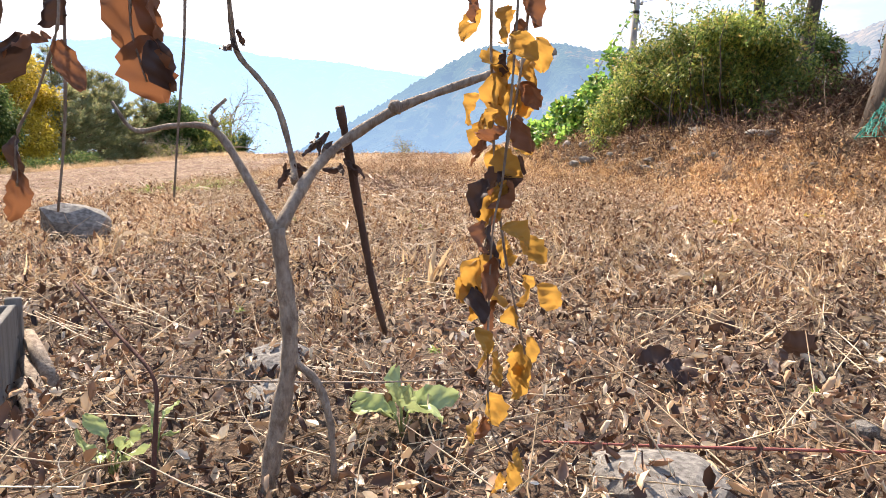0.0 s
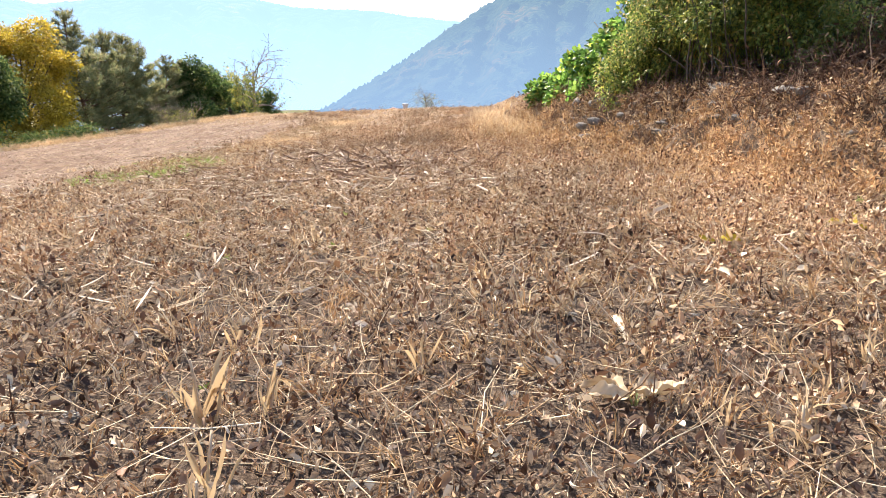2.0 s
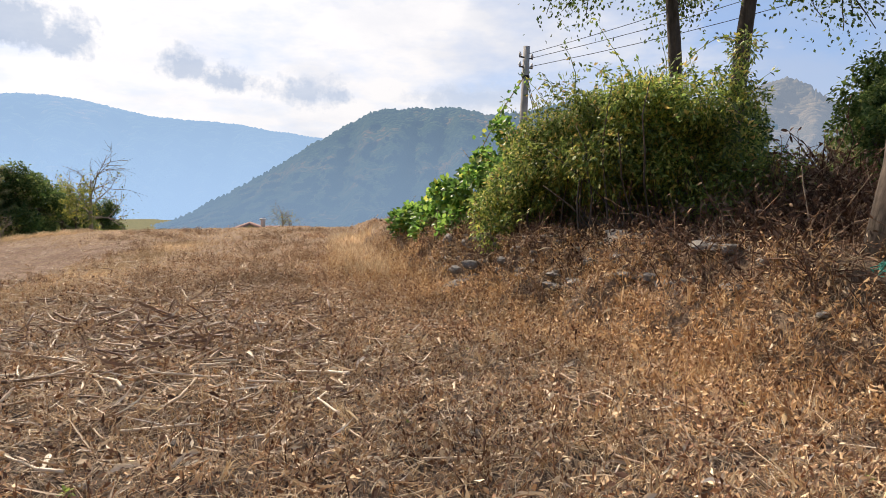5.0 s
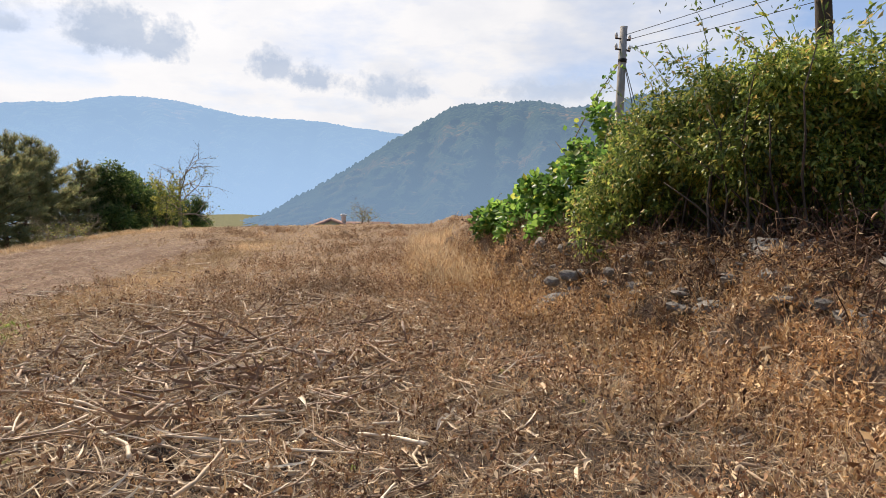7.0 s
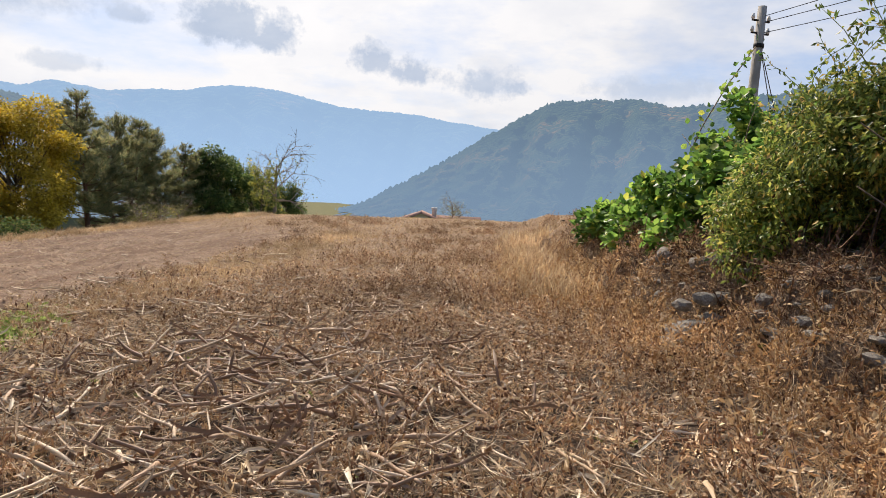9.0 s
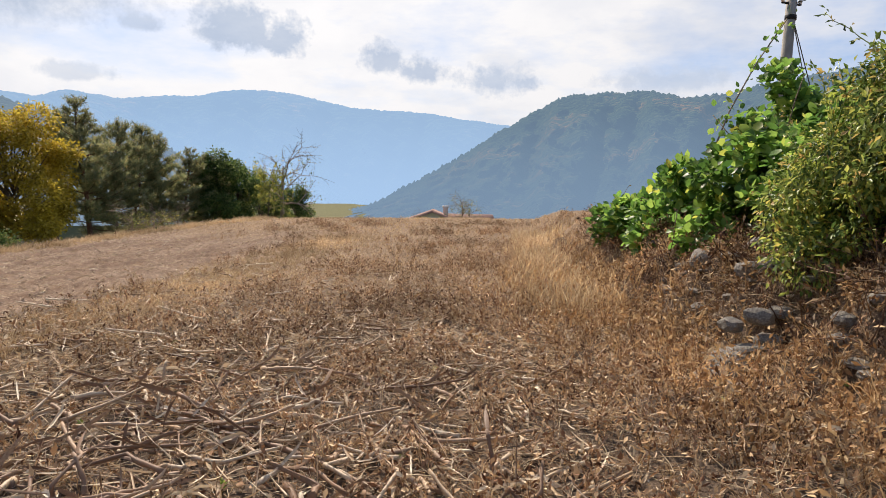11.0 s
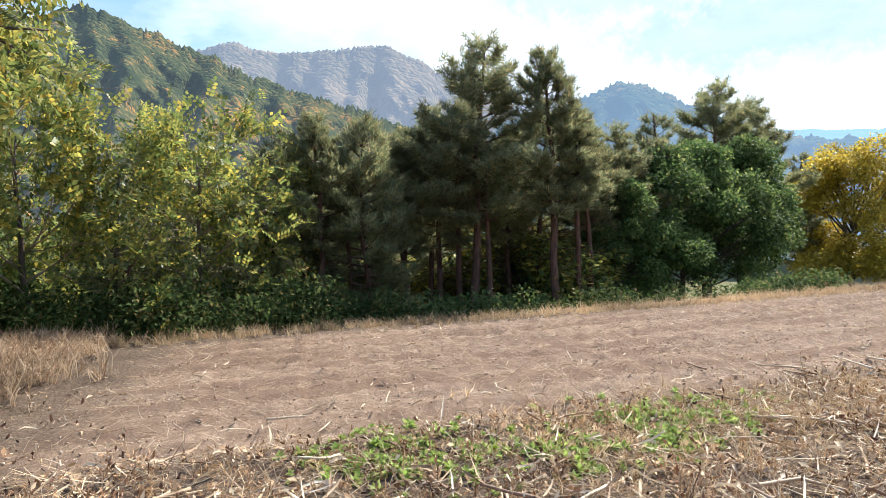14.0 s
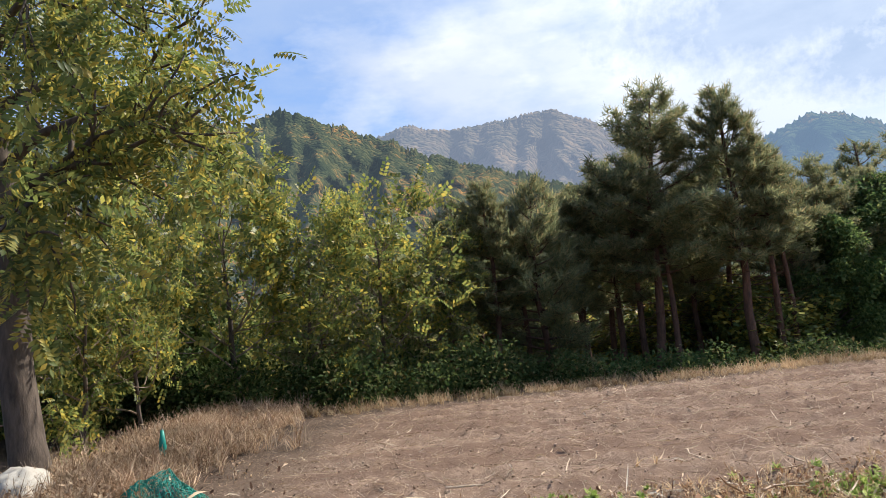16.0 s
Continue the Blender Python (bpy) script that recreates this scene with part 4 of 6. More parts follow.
# vine column over the foot of the stay wire
tower = thing("vine", "dark green vine heaped over the stay wire's foot", "vine")
col = [(4.05 + rng.normal(0, 0.26) + 0.05 * q, 17.6 + rng.normal(0, 0.35) + 0.12 * q, 0.9 + 0.165 * q + rng.normal(0, 0.15), rng.uniform(0.14, 0.34)) for q in range(14) for _ in range(3)]
part("foliage", leaf_cloud(rng, col, curled_leaf(0.9, 0.5, 0.25), 0.14, 4200, 0.2), M_VINE_LEAF, tower)
for q in range(4):
    x, y = 4.2 + 0.2 * q, 18.0 + 0.2 * q
    part("runner", tube(bend((x, y, float(height(x, y)) - 0.05), (rng.normal(0, 0.2), rng.normal(0, 0.2), 1), 2.2, 6, 0.15, rng), np.linspace(0.02, 0.006, 7), 5), M_TWIG, tower)

TALL = leaf_tree(71, 9.5, 0.14, (0.9, 0.2), 0.46, 2.2, slim_leaf(0.6), 0.078, 11, 0.06, 2, 5, 10, 0.28)
TALLM = (fill("trunk", *TALL[0], M_BARK, True), fill("limbs", *TALL[1], M_BARK), fill("crown", *TALL[2], M_LEAF))
make_tree(TALLM, stand(6.75, 14.9), 170, (0.9, 0.9, 1), "tall sparse tree rising out of the bush", "bank_tree")
make_tree(TALLM, stand(7.25, 14.6), 0, (1.1, 1.1, 1), "tall sparse leaning tree rising out of the bush", "bank_tree")
NEAR = leaf_tree(81, 10.0, 0.31, (1.2, 0.3), 0.5, 4.5, slim_leaf(0.55), 0.11, 6, 0.05, 2, 4, 8, 0.28)
make_tree((fill("trunk", *NEAR[0], M_BARK, True), fill("limbs", *NEAR[1], M_BARK), fill("crown", *NEAR[2], M_BUSH)), stand(6.0, 9.4), 0, (1, 1, 1), "thick old tree with rough bark on the bank", "bank_tree")

# utility pole and its wires
pole = thing("utility_pole", "grey concrete utility pole with wires", "pole", at=(6.4, 24.8, 0.5))
part("shaft", tube([(0, 0, -0.5), (0.06, 0, 3.0), (0.14, 0, 6.1)], [0.15, 0.13, 0.105], 12), M_CONCRETE, pole, smooth=True)
for h in (5.75, 5.45):
    bracket = part("bracket", tube([(-0.12, -0.14, h), (0.36, 0.1, h)], [0.025, 0.025], 6), M_WIRE, pole)
    for x, y in ((-0.1, -0.13), (0.34, 0.09)):
        part("insulator", tube([(x, y, h + 0.01), (x, y, h + 0.07), (x, y, h + 0.15)], [0.03, 0.05, 0.03], 8), M_PLASTER, bracket, "white porcelain insulator")
part("band", tube([(0.125, 0, 5.1), (0.127, 0, 5.2)], [0.125, 0.125], 12), M_WIRE, pole)
for k, (h, end) in enumerate(((5.85, (9.5, -9.0, 8.6)), (5.7, (10.2, -9.0, 8.2)), (5.45, (10.9, -9.0, 7.8)))):
    a, b = Vector((0.12, 0, h)), Vector(end)
    pts = [a.lerp(b, i / 12) - Vector((0, 0, 0.35 * math.sin(math.pi * i / 12))) for i in range(13)]
    part("wire", tube([tuple(p) for p in pts], [0.009] * 13, 4), M_WIRE, pole)
for end in ((0.75, -1.1, 1.0), (1.15, -0.7, 1.0)):
    part("stay_wire", tube([(0.13, 0, 5.3), end], [0.012, 0.012], 4), M_WIRE, pole)
climb = thing("climbing_vine", "leafy vine climbing a slanting stay wire", "vine", at=(6.4, 24.8, 0.5))
line = [(0.1, 0, 5.2), (-0.8, -0.9, 4.0), (-1.5, -1.7, 2.9), (-2.1, -2.4, 1.6)]
part("cable", tube(line, [0.02] * 4, 4), M_TWIG, climb)
pts = np.array([np.array(line[i]) + (np.array(line[i + 1]) - np.array(line[i])) * u for i in range(3) for u in np.linspace(0, 1, 26)])
r = np.random.default_rng(64)
part("foliage", spread(curled_leaf(0.8, 0.5, 0.3), aligned(r.normal(0, 1, (len(pts), 3)), r.uniform(0, 6, len(pts)), r.uniform(0.09, 0.2, len(pts))), pts + r.normal(0, 0.10, pts.shape)), M_VINE_LEAF, climb)


def house():
    """A low house below the crest, its gable and chimney just showing."""
    h = thing("house", "low white-gabled house with reddish roof and chimney", "house", m=pose(-10.6, 88.0, -5.05, 0, 0, 8))
    bm = bmesh.new()
    w, d, e, r = 2.6, 5.0, 3.6, 4.55
    for x, y, z in ((-w, -d, 0), (w, -d, 0), (w, -d, e), (0, -d, r), (-w, -d, e), (-w, d, 0), (w, d, 0), (w, d, e), (0, d, r), (-w, d, e)):
        bm.verts.new((x, y, z))
    bm.verts.ensure_lookup_table()
    for f in ((0, 1, 2, 3, 4), (9, 8, 7, 6, 5), (1, 6, 7, 2), (5, 0, 4, 9)):
        bm.faces.new([bm.verts[i] for i in f])
    me = bpy.data.meshes.new("wall")
    bm.to_mesh(me)
    me.materials.append(M_PLASTER)
    part("wall", me, None, h)
    for s in (-1, 1):
        v = [(s * (w + 0.4), -d - 0.5, e - 0.12), (0, -d - 0.5, r + 0.05), (0, d + 0.5, r + 0.05), (s * (w + 0.4), d + 0.5, e - 0.12)]
        v += [(x, y, z + 0.16) for x, y, z in v]
        part("roof", (v, [(0, 1, 2, 3), (4, 5, 6, 7), (0, 1, 5, 4), (1, 2, 6, 5), (2, 3, 7, 6), (3, 0, 4, 7)]), M_ROOF, h)
    wing = [(x, y, z) for z in (3.2, 4.35) for x, y in (((1.5, -2), (7.5, -2), (7.5, 4), (1.5, 4)) if z < 4 else ((1.5, 0.8), (7.2, 0.8), (7.2, 1.2), (1.5, 1.2)))]
    part("roof", (wing, [(0, 1, 5, 4), (1, 2, 6, 5), (2, 3, 7, 6), (3, 0, 4, 7), (4, 5, 6, 7), (0, 3, 2, 1)]), M_ROOF, h)
    part("chimney", tube([(1.5, 0, 4.0), (1.5, 0, 5.0), (1.5, 0, 5.15), (1.5, 0, 5.3)], [0.28, 0.28, 0.45, 0.30], 8), M_PLASTER, h)
    part("window", ([(-0.6, -d - 0.03, 1.4), (0.6, -d - 0.03, 1.4), (0.6, -d - 0.03, 2.6), (-0.6, -d - 0.03, 2.6)], [(0, 1, 2, 3)]), M_GLASS, h)


house()
r = np.random.default_rng(65)
for x, y, s in ((-3.4, 52, 0.30), (-7.6, 60, 0.26), (-3.0, 52.6, 0.24)):
    make_tree(BAREM, (x, y, float(height(x, y)) - 0.1), x * 60, (s, s, s), "small bare brown shrub on the crest", "shrub")
# ---- litter, weeds and stalks of the field ----


def scatter_places(rng, count, x0, x1, y0, y1, weight):
    x, y = rng.uniform(x0, x1, count), rng.uniform(y0, y1, count)
    keep = rng.uniform(0, 1, count) < weight(x, y)
    x, y = x[keep], y[keep]
    return np.stack([x, y, full_height(x, y)], 1)


def in_field(x, y):
    return (x < np.interp(y, FOOT_Y, FOOT_X) + 1.4) & (x > np.interp(y, EDGE_Y, EDGE_X) + 0.2)


def lay(rng, pieces, places, tilt, size, lift=0.0, swing=0.0):
    """Lays pieces about, lying with a random tilt; swing keeps them roughly along x."""
    out = []
    n = len(pieces)
    for k, piece in enumerate(pieces):
        p = places[k::n]
        c = len(p)
        if c:
            yaw = rng.normal(0, swing, c) + math.pi * rng.integers(0, 2, c) if swing else rng.uniform(0, 6.28, c)
            m = turns(yaw, rng.normal(0, tilt, c), rng.normal(0, tilt, c), rng.uniform(*size, c))
            out.append(spread(piece, m, p + np.array([0, 0, lift]) * rng.uniform(0.2, 1.0, (c, 1))))
    return join(*out)


def open_tube(points, radii):
    """A three-sided tube without caps."""
    v, f = tube(points, radii, 3)
    return v[:-2], f[:-6]


rng = np.random.default_rng(101)
LEAVES = [curled_leaf(w, c, f, t) for w, c, f, t in ((0.55, 2.4, 1.0, 0.8), (0.5, -2.2, 1.1, -0.9), (0.4, 2.8, 1.2, 1.2), (0.7, 1.2, 0.8, 0.6), (0.3, -2.6, 1.1, -1.4), (0.22, 3.2, 1.2, 1.6), (0.16, 2.2, 0.9, 2.2), (0.13, -1.8, 0.8, -2.0))]


def litter_weight(x, y):
    return in_field(x, y) * (1 - ploughed(x, y)) * (1 - 0.72 * smooth_step(4.5, 9.0, y)) * (1 - 0.9 * smooth_step(9, 16, y))


near = scatter_places(rng, 52000, -4.0, 5.5, 0.9, 4.5, lambda x, y: litter_weight(x, y) * (1 - 0.35 * smooth_step(2.2, 4.0, y)))
stuff("leaf_litter", lay(rng, LEAVES, near, 0.9, (0.02, 0.072), 0.06), M_LITTER, "dry curled brown leaves covering the ground", "leaf litter")
mid = scatter_places(rng, 30000, -8.0, 7.0, 4.3, 16.0, litter_weight)
stuff("leaf_litter", lay(rng, LEAVES, mid, 0.8, (0.03, 0.09), 0.04), M_LITTER, "dry brown leaves scattered among the weeds", "leaf litter")
bits = scatter_places(rng, 60000, -5.5, 6.0, 0.5, 14.0, lambda x, y: in_field(x, y) * (1 - ploughed(x, y)) * (1 - 0.6 * smooth_step(5, 12, y)))
stuff("leaf_bits", lay(rng, [flat_leaf(0.5), flat_leaf(0.3), flat_leaf(0.8)], bits, 0.9, (0.012, 0.04), 0.03), M_LITTER, "crumbled bits of dry leaf", "leaf litter")

STRAWS = [open_tube(bend((0, 0, 0), (1, 0, 0.05), 1.0, 2, 0.22, np.random.default_rng(k)), [0.009, 0.008, 0.004]) for k in range(6)]
places = scatter_places(rng, 26000, -5.0, 6.0, 0.5, 17.0, lambda x, y: in_field(x, y) * (1 - 0.8 * ploughed(x, y)) * (1 - 0.4 * smooth_step(5, 14, y)))
stuff("straw", lay(rng, STRAWS, places, 0.25, (0.08, 0.34), 0.04), M_STRAW, "thin pale straw lying on the field", "straw")
places = scatter_places(rng, 34000, -5.5, 4.0, 6.0, 18.0, lambda x, y: in_field(x, y) * (1 - ploughed(x, y)) * np.exp(-((x + 0.9) / 3.0) ** 2))
stuff("fibres", lay(rng, STRAWS, places, 0.35, (0.04, 0.20), 0.05), M_STALK, "short shredded fibres between the stalks", "straw")
places = scatter_places(rng, 30000, -5.5, 4.5, 5.0, 19.0, lambda x, y: in_field(x, y) * (1 - ploughed(x, y)))
stuff("leaf_bits", lay(rng, [flat_leaf(0.3), flat_leaf(0.5), flat_leaf(0.18)], places, 0.8, (0.03, 0.09), 0.05), M_WEED, "torn brown leaf scraps between the stalks", "leaf litter")


def weed(seed, tall=1.0, twigs=8):
    """A dry bushy weed, one high: a stem, ribbon twigs and shrivelled leaves."""
    r = np.random.default_rng(seed)
    stem = bend((0, 0, -0.08), (r.normal(0, 0.2), r.normal(0, 0.2), 1), tall * 0.95, 2, 0.14, r)
    pieces = [open_tube(stem, [0.022, 0.016, 0.007])]
    for _ in range(twigs):
        u = r.uniform(0.15, 1.0)
        b = np.array([np.interp(u, np.linspace(0, 1, 3), stem[:, k]) for k in range(3)])
        w = np.array([r.normal(0, 1), r.normal(0, 1), r.uniform(0.0, 1.2)])
        end = bend(b, w, r.uniform(0.15, 0.45) * tall, 1, 0.2, r)
        side = np.cross(end[1] - end[0], r.normal(0, 1, 3))
        side *= 0.011 / np.linalg.norm(side)
        pieces.append((np.array([end[0] - side, end[0] + side, end[1]]), np.array([(0, 1, 2)])))
        for q in (0.5, 1.0):
            m = aligned((end[1] - end[0] + r.normal(0, 0.2, 3))[None], r.uniform(0, 6, 1), np.array([r.uniform(0.12, 0.26)]))
            pieces.append(spread(slim_leaf(0.42), m, (end[0] + (end[1] - end[0]) * q)[None]))
    return join(*pieces)


WEEDS = [weed(200 + k) for k in range(8)]


def weed_weight(x, y):
    patch = smooth_step(-0.35, 0.5, wobble(x, y, 2.4, 9))
    right = smooth_step(-1.0, 3.0, x - 0.08 * (12 - y))
    strip = np.exp(-((x + 4.6 - 0.02 * y) / 1.0) ** 2) * smooth_step(11, 15, y)
    return in_field(x, y) * (1 - 0.95 * strip) * (1 - ploughed(x, y)) * smooth_step(2.0, 5.5, y) * (1 - 0.6 * smooth_step(18, 26, y)) * np.clip(0.22 + 0.78 * right + 0.4 * patch - 0.1, 0, 1)


places = scatter_places(rng, 19000, -5.0, 6.5, 2.2, 26.0, weed_weight)
stuff("dry_weeds", lay(rng, WEEDS, places, 0.3, (0.07, 0.25)), M_WEED, "low dry reddish-brown weeds", "weeds")


def grass_tuft(seed, blades=9, width=0.045):
    """Flat bent blades from one foot."""
    r = np.random.default_rng(seed)
    v, f = [], []
    for k in range(blades):
        a, lean, long = r.uniform(0, 6.28), r.uniform(0.05, 0.7), r.uniform(0.5, 1.0)
        d, s = np.array([math.cos(a), math.sin(a), 0]), np.array([-math.sin(a), math.cos(a), 0]) * width / 2
        o = r.normal(0, 0.10, 3) * np.array([1, 1, 0])
        m = o + d * long * 0.5 * math.sin(lean) + np.array([0, 0, long * 0.5 * math.cos(lean)])
        e = m + d * long * 0.5 * math.sin(lean + 0.6) + np.array([0, 0, long * 0.5 * math.cos(lean + 0.6)])
        b = len(v)
        v += [o - s, o + s, m - s * 0.8, m + s * 0.8, e]
        f += [(b, b + 1, b + 3), (b, b + 3, b + 2), (b + 2, b + 3, b + 4)]
    return np.array(v), np.array(f)


TUFTS = [grass_tuft(300 + k) for k in range(6)]
places = scatter_places(rng, 17000, -12.5, 4.0, 10.0, 46.0, lambda x, y: in_field(x, y) * (1 - ploughed(x, y)) * strawy(x, y))
stuff("golden_grass", lay(rng, TUFTS, places, 0.35, (0.05, 0.15)), M_GOLD, "short golden dry grass on the far field", "grass")
places = scatter_places(rng, 15000, -9.0, 4.0, 14.0, 38.0, lambda x, y: in_field(x, y) * (1 - np.exp(-((x + 4.5 - 0.02 * y) / 1.0) ** 2)) * (1 - ploughed(x, y)) * smooth_step(0.0, 0.6, wobble(x, y, 3.0, 7)))
stuff("dry_weeds", lay(rng, WEEDS, places, 0.3, (0.10, 0.28)), M_WEED, "brown weed patches in the far field", "weeds")
places = scatter_places(rng, 3600, -3.0, 7.0, 2.4, 12.0, lambda x, y: in_field(x, y) * (0.15 + 0.85 * smooth_step(1, 4, x)) * smooth_step(-0.2, 0.6, wobble(x, y, 1.6, 12)))
stuff("golden_grass", lay(rng, TUFTS, places, 0.5, (0.09, 0.28)), M_GOLD, "tufts of dry golden grass among the weeds", "grass")
places = scatter_places(rng, 13000, -3.5, 5.8, 2.2, 11.0, lambda x, y: in_field(x, y) * (0.3 + 0.7 * smooth_step(3.5, 6.0, y)) * (0.25 + 0.75 * smooth_step(-0.3, 0.5, wobble(x, y, 1.2, 15))))
stuff("stubble_grass", lay(rng, [grass_tuft(340 + k, 6, 0.05) for k in range(5)], places, 0.35, (0.05, 0.15)), M_STRAW, "thin standing straw tufts in the litter", "grass")
TALLTUFT = [grass_tuft(330 + k, 14, 0.022) for k in range(4)]
places = scatter_places(rng, 1500, 0.4, 3.0, 17.0, 30.0, lambda x, y: np.exp(-((x - np.interp(y, FOOT_Y, FOOT_X) + 0.3) / 0.6) ** 2))
stuff("tall_grass", lay(rng, TALLTUFT, places, 0.15, (0.25, 0.62)), M_GOLD, "tall golden seed grass beside the bank", "grass")
gy = rng.uniform(12.0, 30.0, 3600)
gx = -4.55 + 0.02 * gy - 0.05 * np.clip(gy - 14, 0, 30) + rng.normal(0, 0.55, 3600)
stuff("golden_grass", lay(rng, TUFTS, np.stack([gx, gy, full_height(gx, gy)], 1), 0.5, (0.05, 0.17)), M_GOLD, "band of short golden grass beside the ploughed strip", "grass")
ey = rng.uniform(6.5, 42, 2200)
ex = np.interp(ey, EDGE_Y, EDGE_X) + rng.normal(0.1, 0.25, 2200)
stuff("edge_grass", lay(rng, TALLTUFT, np.stack([ex, ey, full_height(ex, ey)], 1), 0.3, (0.10, 0.34)), M_GOLD, "ragged dry grass along the field edge", "grass")
wx, wy = rng.uniform(-12.5, -5.5, 3200), rng.normal(6.75, 0.5, 3200)
wy = wy - 0.10 * (wx + 9)
keep = rng.uniform(0, 1, 3200) < smooth_step(-5.6, -8.2, wx) + 0.15
wx, wy = wx[keep], wy[keep]
stuff("weed_bank", lay(rng, WEEDS, np.stack([wx, wy, full_height(wx, wy)], 1)[::2], 0.25, (0.15, 0.32)), M_RUSSET, "tall dry reddish weeds at the field corner", "weeds")
stuff("weed_bank", lay(rng, TALLTUFT, np.stack([wx, wy, full_height(wx, wy)], 1), 0.3, (0.15, 0.55)), M_RUSSET, "tall dry russet grass at the field corner", "grass")

# fine dry stems tangled through the litter and the stalks
WISPS = [grass_tuft(360 + k, 7, 0.028) for k in range(5)]
places = scatter_places(rng, 15500, -5.0, 5.0, 3.0, 17.0, lambda x, y: in_field(x, y) * (1 - ploughed(x, y)) * (0.3 + 0.7 * smooth_step(-0.2, 0.5, wobble(x, y, 0.9, 21))))
stuff("wispy_grass", lay(rng, WISPS, places, 0.7, (0.06, 0.19)), M_ORANGE_WEED, "fine wispy dry stems tangled over the field", "grass")

# green weeds at the border of the ploughed strip
GREENS = [spread(flat_leaf(0.5), turns(np.random.default_rng(k).uniform(0, 6.28, 16), np.random.default_rng(k + 9).uniform(-1.2, 0.2, 16), np.zeros(16), np.full(16, 0.5)), np.zeros((16, 3)) + np.array([0, 0, 0.1])) for k in range(3)]


def green_weight(x, y):
    w = 0
    for cx, cy, rx, ry in ((-4.4, 11.2, 0.55, 0.55), (-4.0, 12.25, 0.35, 0.3), (-4.6, 13.6, 0.4, 0.7), (-3.9, 13.2, 0.25, 0.3)):
        w = w + np.exp(-((x - cx) / rx) ** 2 - ((y - cy) / ry) ** 2)
    return np.clip(w * (0.6 + 0.6 * wobble(x, y, 0.5)), 0, 1)


places = scatter_places(rng, 14000, -6.5, -2.5, 8.5, 17.0, lambda x, y: green_weight(x, y))
stuff("green_weeds", lay(rng, GREENS, places, 0.2, (0.07, 0.16)), M_GREEN_WEED, "low fresh green weeds beside the ploughed soil", "weeds")
places = scatter_places(rng, 900, -4.0, 5.0, 2.0, 15.0, lambda x, y: in_field(x, y) * 0.08)
stuff("seedlings", lay(rng, GREENS, places, 0.2, (0.05, 0.11)), M_GREEN_WEED, "single small green seedlings in the field", "weeds")

# clods on the ploughed strip
ico = bmesh.new()
bmesh.ops.create_icosphere(ico, subdivisions=1, radius=1.0)
CLOD = (np.array([v.co[:] for v in ico.verts]), np.array([[v.index for v in f.verts] for f in ico.faces]))
ico.free()
M_CLOD, _n, _b = material("soil_clod", 0.95, 0.0, 0.1)
put(_n, _n.ramp(_n.add("ShaderNodeNewGeometry").outputs["Random Per Island"], [(0.0, (0.26, 0.18, 0.125)), (0.6, (0.42, 0.30, 0.215)), (1.0, (0.58, 0.44, 0.33))]), _b)
CLODS = [(CLOD[0] * np.array([1, 0.8, 0.6]) * np.random.default_rng(k).uniform(0.7, 1.2, (len(CLOD[0]), 1)), CLOD[1]) for k in range(5)]
places = scatter_places(rng, 17000, -12.5, -3.5, 7.5, 34.0, lambda x, y: ploughed(x, y) * (0.35 + 0.65 * smooth_step(24, 10, y)))
stuff("soil_clods", lay(rng, CLODS, places, 0.6, (0.006, 0.021), 0.0), M_CLOD, "crumbly clods of reddish-brown ploughed soil", "soil")
bits = scatter_places(rng, 34000, -12.3, -3.5, 7.8, 34.0, lambda x, y: 0.8 * ploughed(x, y) + 0.1)
stuff("straw_bits", lay(rng, STRAWS, bits, 0.2, (0.05, 0.22), 0.02), M_STRAW, "bits of pale straw on the ploughed soil", "straw")
bits = scatter_places(rng, 6000, -12.3, -3.5, 7.8, 30.0, lambda x, y: 0.8 * ploughed(x, y))
stuff("leaf_bits", lay(rng, LEAVES[:3], bits, 0.35, (0.02, 0.06), 0.0), M_SLIVER, "pale husk scraps on the ploughed soil", "leaf litter")

# corn stalks lying on the field
M_STALK_ONE, _n, _b = material("corn_stalk_skin", 0.6, 0.0, 0.3)
_pos = _n.add("ShaderNodeTexCoord").outputs["Object"]
_c = _n.ramp(_n.add("ShaderNodeObjectInfo").outputs["Random"], [(0.0, (0.15, 0.08, 0.05)), (0.4, (0.34, 0.21, 0.13)), (0.75, (0.53, 0.38, 0.25)), (1.0, (0.74, 0.61, 0.45))])
_g = _n.noise(_n.add("ShaderNodeMapping", in_0=_pos, in_3=(6, 90, 90)).outputs[0], 1.0, 4.0)
put(_n, _n.mix(_n.ramp(_g, [(0.4, (0, 0, 0)), (0.7, (0.7, 0.7, 0.7))]), _c, (0.20, 0.13, 0.085)), _b)
bump(_n, _g, _b, 0.5, 0.003)


